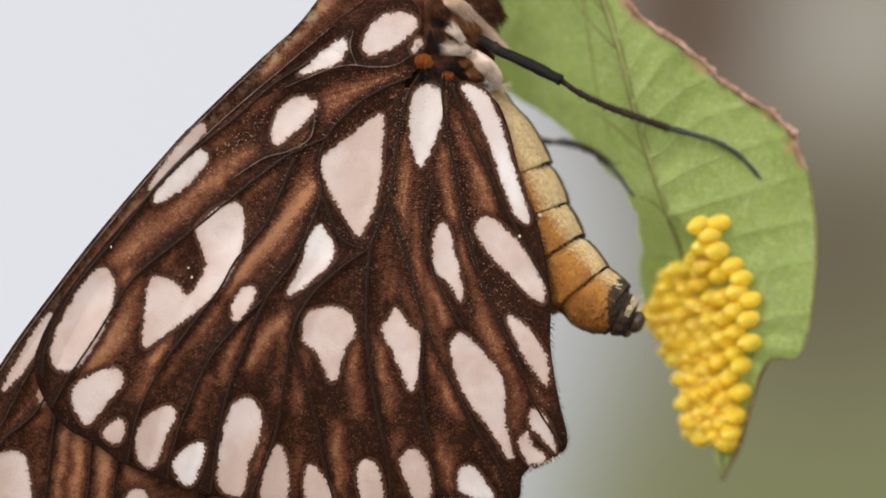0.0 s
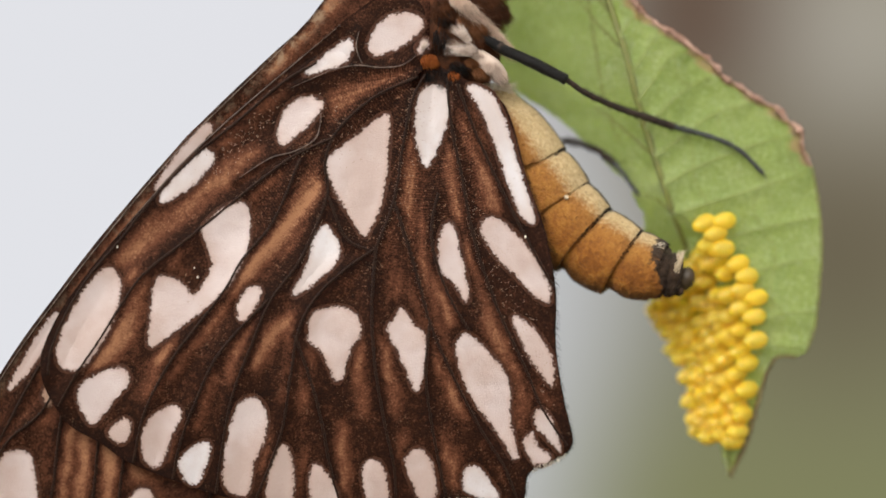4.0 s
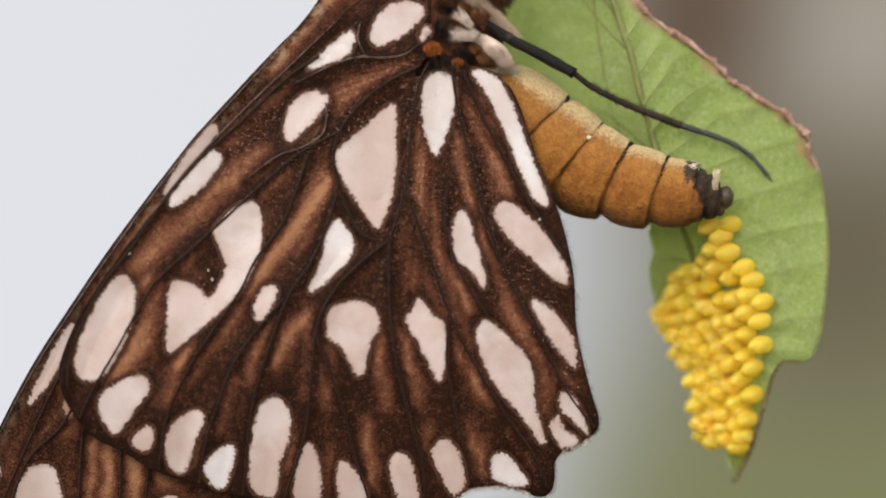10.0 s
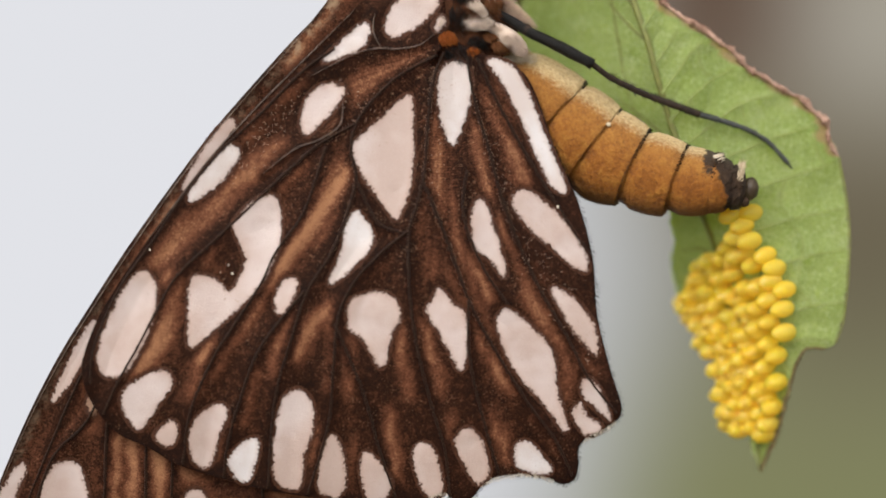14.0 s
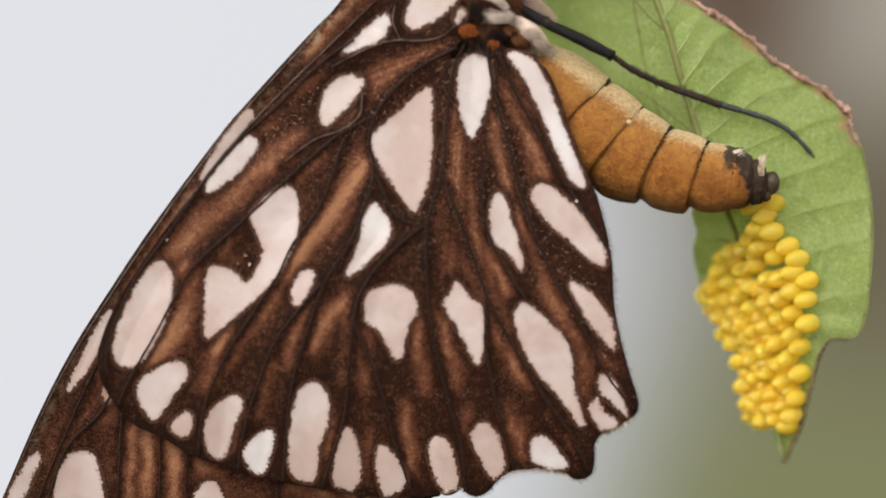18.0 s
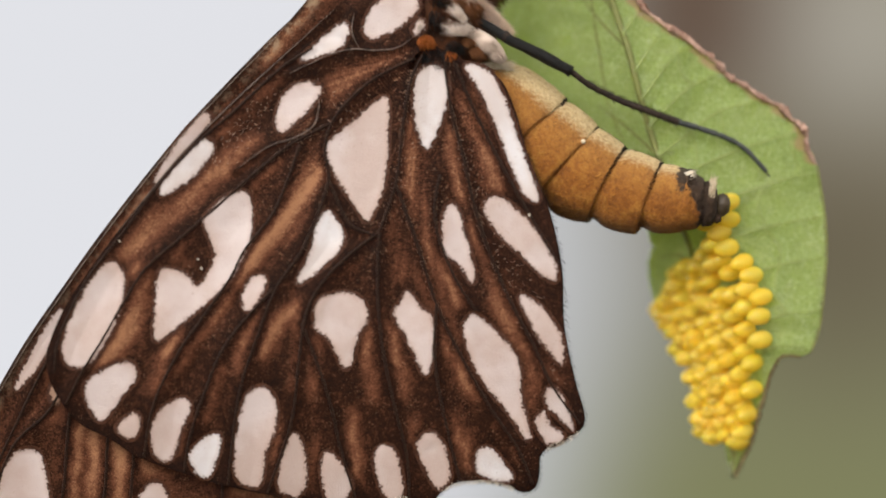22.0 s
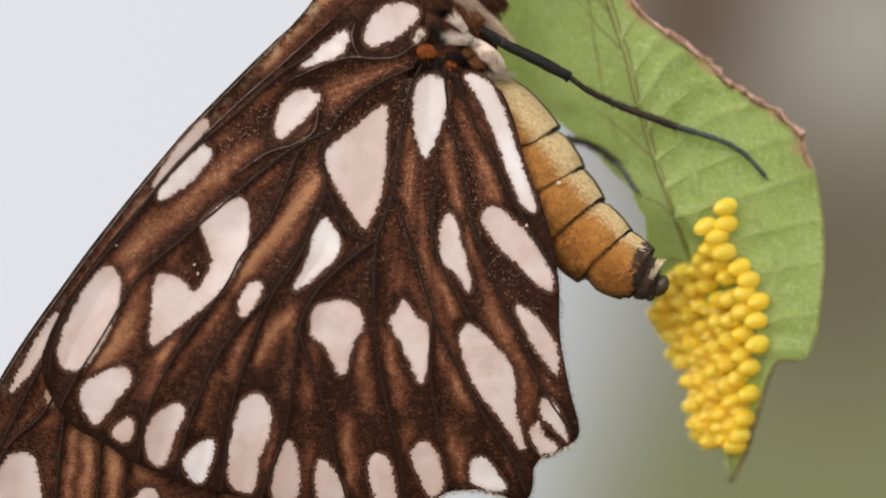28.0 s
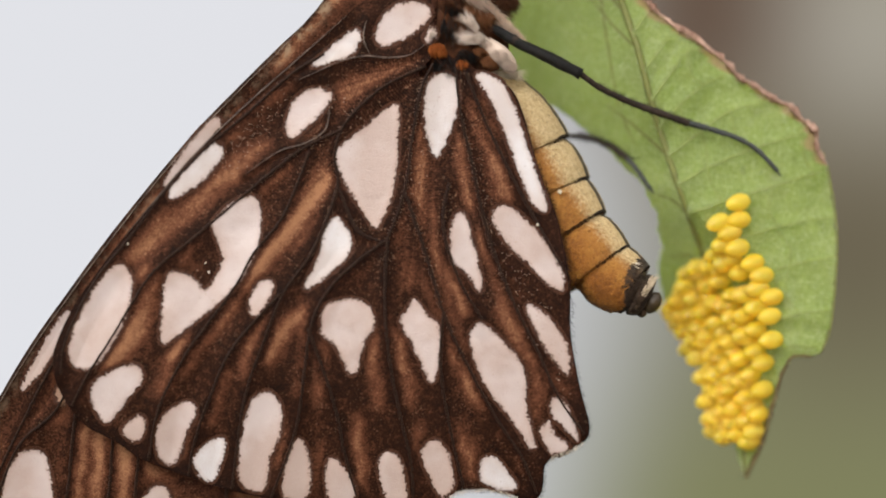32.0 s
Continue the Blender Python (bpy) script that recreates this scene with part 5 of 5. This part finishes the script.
PERCH = (
    (0, perch(0.147, -0.947, 2.09)),
    (0.5, perch(0.208, -0.936, 2.12)),
    (1, perch(0.170, -0.937, 2.17)),
    (1.5, perch(0.099, -0.994, 2.02)),
    (2, perch(0.121, -1.058, 1.97)),
    (2.5, perch(0.064, -0.982, 1.95)),
    (3, perch(0.077, -1.001, 1.96)),
    (3.5, perch(0.166, -0.987, 2.22)),
    (5.5, perch(0.215, -0.998, 2.67)),
    (6, perch(0.154, -0.961, 2.37)),
    (6.5, perch(0.115, -0.858, 2.19)),
    (7, perch(0.016, -0.767, 1.82)),
    (7.5, perch(0.072, -0.796, 1.28)),
    (8, perch(-0.045, -0.486, 0.61)),
    (8.5, perch(0.132, -0.500, -0.24)),
    (9, perch(0.174, -0.369, -0.55)),
    (9.5, perch(0.186, -0.151, -1.16)),
    (10, perch(0.174, -0.240, -1.11)),
    (10.5, perch(0.107, -0.156, -1.23)),
    (11, perch(0.128, -0.183, -1.15)),
    (11.5, perch(0.056, -0.199, -1.07)),
    (12, perch(0.039, -0.067, -0.81)),
    (12.5, perch(0.036, -0.111, -1.14)),
    (13, perch(0.002, -0.107, -1.28)),
    (13.5, perch(0.082, 0.034, -1.23)),
    (14, perch(0.020, -0.021, -1.23)),
    (14.5, perch(0.055, 0.008, -0.96)),
    (15, perch(-0.035, 0.028, -0.85)),
    (15.5, perch(0.042, 0.037, -0.68)),
    (17.5, perch(0.105, 0.092, -0.23)),
    (18, perch(0.044, -0.037, -0.19)),
    (18.5, perch(-0.038, -0.067, -0.02)),
    (19, perch(0.000, -0.000, 0.00)),
    (19.5, perch(-0.052, -0.036, 0.12)),
    (20, perch(-0.071, -0.034, 0.39)),
    (20.5, perch(-0.216, -0.058, 0.62)),
    (21, perch(-0.221, -0.054, 0.69)),
    (21.5, perch(-0.158, -0.045, 0.54)),
    (22, perch(-0.088, -0.052, 0.37)),
    (22.5, perch(-0.020, -0.146, -0.10)),
    (23, perch(-0.018, -0.126, -0.11)),
    (23.5, perch(-0.017, -0.233, -0.11)),
    (24, perch(-0.062, -0.298, -0.12)),
    (24.5, perch(0.002, -0.238, 0.18)),
    (25, perch(-0.064, -0.375, 0.11)),
    (25.5, perch(-0.049, -0.312, 0.34)),
    (27.5, perch(0.012, -0.271, 0.92)),
    (28, perch(0.024, -0.309, 1.15)),
    (28.5, perch(-0.079, -0.329, 1.26)),
    (29, perch(-0.022, -0.300, 1.28)),
    (29.5, perch(-0.039, -0.420, 1.27)),
    (30, perch(-0.050, -0.337, 1.43)),
    (30.5, perch(-0.010, -0.371, 1.36)),
    (31, perch(-0.096, -0.441, 1.39)),
    (31.5, perch(-0.046, -0.398, 1.46)),
    (32, perch(-0.012, -0.417, 1.54)),
)
REACHES = (
    (0, reach(-0.468, 0.430, -4.18)),
    (0.5, reach(-0.536, 0.405, -4.25)),
    (1, reach(-0.481, 0.429, -4.12)),
    (1.5, reach(-0.461, 0.473, -4.14)),
    (2, reach(-0.476, 0.505, -4.16)),
    (2.5, reach(-0.406, 0.471, -4.04)),
    (3, reach(-0.396, 0.501, -3.92)),
    (3.5, reach(-0.520, 0.486, -4.23)),
    (5.5, reach(-0.537, 0.541, -4.52)),
    (6, reach(-0.437, 0.487, -4.32)),
    (6.5, reach(-0.343, 0.513, -3.58)),
    (7, reach(-0.248, 0.431, -3.23)),
    (7.5, reach(-0.243, 0.455, -2.53)),
    (8, reach(-0.052, 0.340, -1.12)),
    (8.5, reach(-0.193, 0.265, -0.53)),
    (9, reach(-0.146, 0.316, 0.53)),
    (9.5, reach(-0.073, 0.189, 1.51)),
    (10, reach(-0.111, 0.231, 1.28)),
    (10.5, reach(-0.017, 0.212, 1.63)),
    (11, reach(-0.047, 0.192, 1.33)),
    (11.5, reach(0.007, 0.199, 1.26)),
    (12, reach(0.024, 0.121, 1.13)),
    (12.5, reach(0.052, 0.116, 1.40)),
    (13, reach(0.080, 0.092, 1.47)),
    (13.5, reach(0.024, 0.024, 1.63)),
    (14, reach(0.049, 0.041, 1.52)),
    (14.5, reach(0.016, -0.009, 1.04)),
    (15, reach(0.068, 0.001, 1.07)),
    (15.5, reach(-0.014, -0.036, 0.69)),
    (17.5, reach(-0.058, -0.072, 0.37)),
    (18, reach(-0.014, 0.029, 0.14)),
    (18.5, reach(0.032, 0.068, 0.10)),
    (19, reach(0.000, 0.000, 0.00)),
    (19.5, reach(0.025, -0.008, -0.30)),
    (20, reach(0.055, 0.024, -0.47)),
    (20.5, reach(0.082, 0.002, -0.87)),
    (21, reach(0.056, -0.026, -1.10)),
    (21.5, reach(0.059, 0.008, -0.79)),
    (22, reach(0.031, -0.016, -0.58)),
    (22.5, reach(-0.021, 0.072, -0.07)),
    (23, reach(0.016, 0.111, 0.13)),
    (23.5, reach(0.017, 0.194, 0.09)),
    (24, reach(0.004, 0.207, -0.22)),
    (24.5, reach(-0.019, 0.170, -0.40)),
    (25, reach(0.040, 0.284, -0.33)),
    (25.5, reach(-0.028, 0.232, -0.63)),
    (27.5, reach(-0.132, 0.155, -1.58)),
    (28, reach(-0.101, 0.168, -1.81)),
    (28.5, reach(-0.040, 0.192, -2.05)),
    (29, reach(-0.104, 0.169, -2.00)),
    (29.5, reach(-0.082, 0.263, -1.96)),
    (30, reach(-0.114, 0.206, -2.13)),
    (30.5, reach(-0.130, 0.167, -2.30)),
    (31, reach(-0.074, 0.259, -2.32)),
    (31.5, reach(-0.097, 0.247, -2.19)),
    (32, reach(-0.136, 0.232, -2.45)),
)
BENDS = (
    (0, bend(23.20, 5.49, 0.40, -0.50, 0.60)),
    (0.5, bend(23.56, 4.63, 0.38, -0.51, 0.63)),
    (1, bend(23.21, 5.70, 0.39, -0.48, 0.60)),
    (1.5, bend(23.42, 4.44, 0.39, -0.54, 0.58)),
    (2, bend(22.96, 5.25, 0.38, -0.48, 0.57)),
    (2.5, bend(21.29, 4.04, 0.33, -0.40, 0.52)),
    (3, bend(17.27, 0.84, 0.22, -0.39, 0.44)),
    (3.5, bend(15.54, -2.54, 0.32, -0.36, 0.40)),
    (5.5, bend(12.90, -2.74, 0.50, -0.00, 0.53)),
    (6, bend(11.74, -5.47, 0.20, 0.18, 0.51)),
    (6.5, bend(10.42, -6.84, 0.10, 0.25, 0.41)),
    (7, bend(13.09, -13.63, 0.05, 0.33, 0.35)),
    (7.5, bend(9.75, -11.40, -0.08, 0.33, 0.43)),
    (8, bend(10.15, -14.73, -0.14, 0.39, 0.37)),
    (8.5, bend(6.60, -6.89, -0.19, 0.37, 0.32)),
    (9, bend(2.61, -0.83, -0.30, 0.43, 0.39)),
    (9.5, bend(0.86, -2.98, -0.35, 0.41, 0.38)),
    (10, bend(0.14, 0.04, -0.18, 0.31, 0.33)),
    (10.5, bend(-1.19, 2.27, -0.17, 0.19, 0.25)),
    (11, bend(0.92, 0.49, -0.10, 0.31, 0.18)),
    (11.5, bend(-1.80, 3.36, -0.16, 0.22, 0.10)),
    (12, bend(0.22, 0.99, -0.01, 0.27, 0.04)),
    (12.5, bend(0.89, 1.00, 0.09, 0.39, 0.04)),
    (13, bend(0.43, 2.36, 0.06, 0.41, -0.02)),
    (13.5, bend(1.12, 2.07, 0.06, 0.38, -0.05)),
    (14, bend(-1.63, 4.92, -0.13, 0.24, -0.02)),
    (14.5, bend(0.73, 1.40, 0.01, 0.33, -0.06)),
    (15, bend(0.16, 1.01, 0.03, 0.17, -0.06)),
    (15.5, bend(0.90, -0.23, -0.01, 0.16, -0.09)),
    (17.5, bend(0.71, 1.48, 0.00, 0.21, 0.03)),
    (18, bend(1.51, -0.22, 0.08, 0.29, 0.01)),
    (18.5, bend(0.24, -0.43, 0.01, 0.07, 0.04)),
    (19, bend(0.00, -0.00, -0.00, -0.00, -0.00)),
    (19.5, bend(0.58, -0.61, 0.17, 0.05, 0.05)),
    (20, bend(1.72, -1.25, 0.27, 0.12, 0.05)),
    (20.5, bend(1.90, -1.19, 0.37, 0.10, 0.09)),
    (21, bend(1.74, -0.78, 0.35, 0.08, 0.03)),
    (21.5, bend(3.22, -2.65, 0.35, 0.12, 0.05)),
    (22, bend(2.28, -1.47, 0.12, 0.13, 0.08)),
    (22.5, bend(1.56, 1.41, -0.03, 0.19, 0.19)),
    (23, bend(0.18, 3.96, -0.04, 0.12, 0.44)),
    (23.5, bend(1.71, 4.69, 0.03, 0.34, 0.69)),
    (24, bend(2.14, 7.62, 0.05, 0.36, 0.74)),
    (24.5, bend(3.14, 8.95, 0.01, 0.21, 0.75)),
    (25, bend(4.06, 11.10, -0.02, 0.10, 0.75)),
    (25.5, bend(6.17, 10.98, 0.02, -0.03, 0.74)),
    (27.5, bend(10.69, 11.42, 0.12, 0.02, 0.62)),
    (28, bend(12.89, 13.45, 0.09, 0.06, 0.67)),
    (28.5, bend(15.27, 15.14, 0.11, 0.02, 0.75)),
    (29, bend(16.27, 14.11, 0.13, -0.06, 0.73)),
    (29.5, bend(15.82, 14.72, 0.09, -0.05, 0.70)),
    (30, bend(16.39, 14.73, 0.09, -0.09, 0.69)),
    (30.5, bend(16.76, 14.90, 0.09, -0.07, 0.71)),
    (31, bend(16.97, 15.53, 0.13, -0.02, 0.66)),
    (31.5, bend(17.93, 15.43, 0.11, -0.06, 0.64)),
    (32, bend(18.67, 13.94, 0.17, -0.00, 0.65)),
)


def motions():
    walk(butterfly, PERCH)
    walk(near_leg, REACHES)
    walk(far_leg, REACHES)
    for i, ring in enumerate(rings):
        walk(ring, [(t, poses[i]) for t, poses in BENDS])
    # the new egg rides inside the abdomen's end until it is laid on the leaf
    laid = egg_pose(1357, 330, 500)
    laid = Matrix.LocRotScale(laid.translation, laid.to_quaternion(), None)
    rows = []
    whole = dict(PERCH)
    for t, poses in BENDS:
        if t in whole and t <= 19:
            rows.append((t, whole[t] @ poses[4] @ Matrix.Translation((0.0008, 0, 0))))
    rows += [(20.5, rows[-1][1]), (21.5, laid), (32, laid)]
    walk(fresh_egg, rows)


motions()
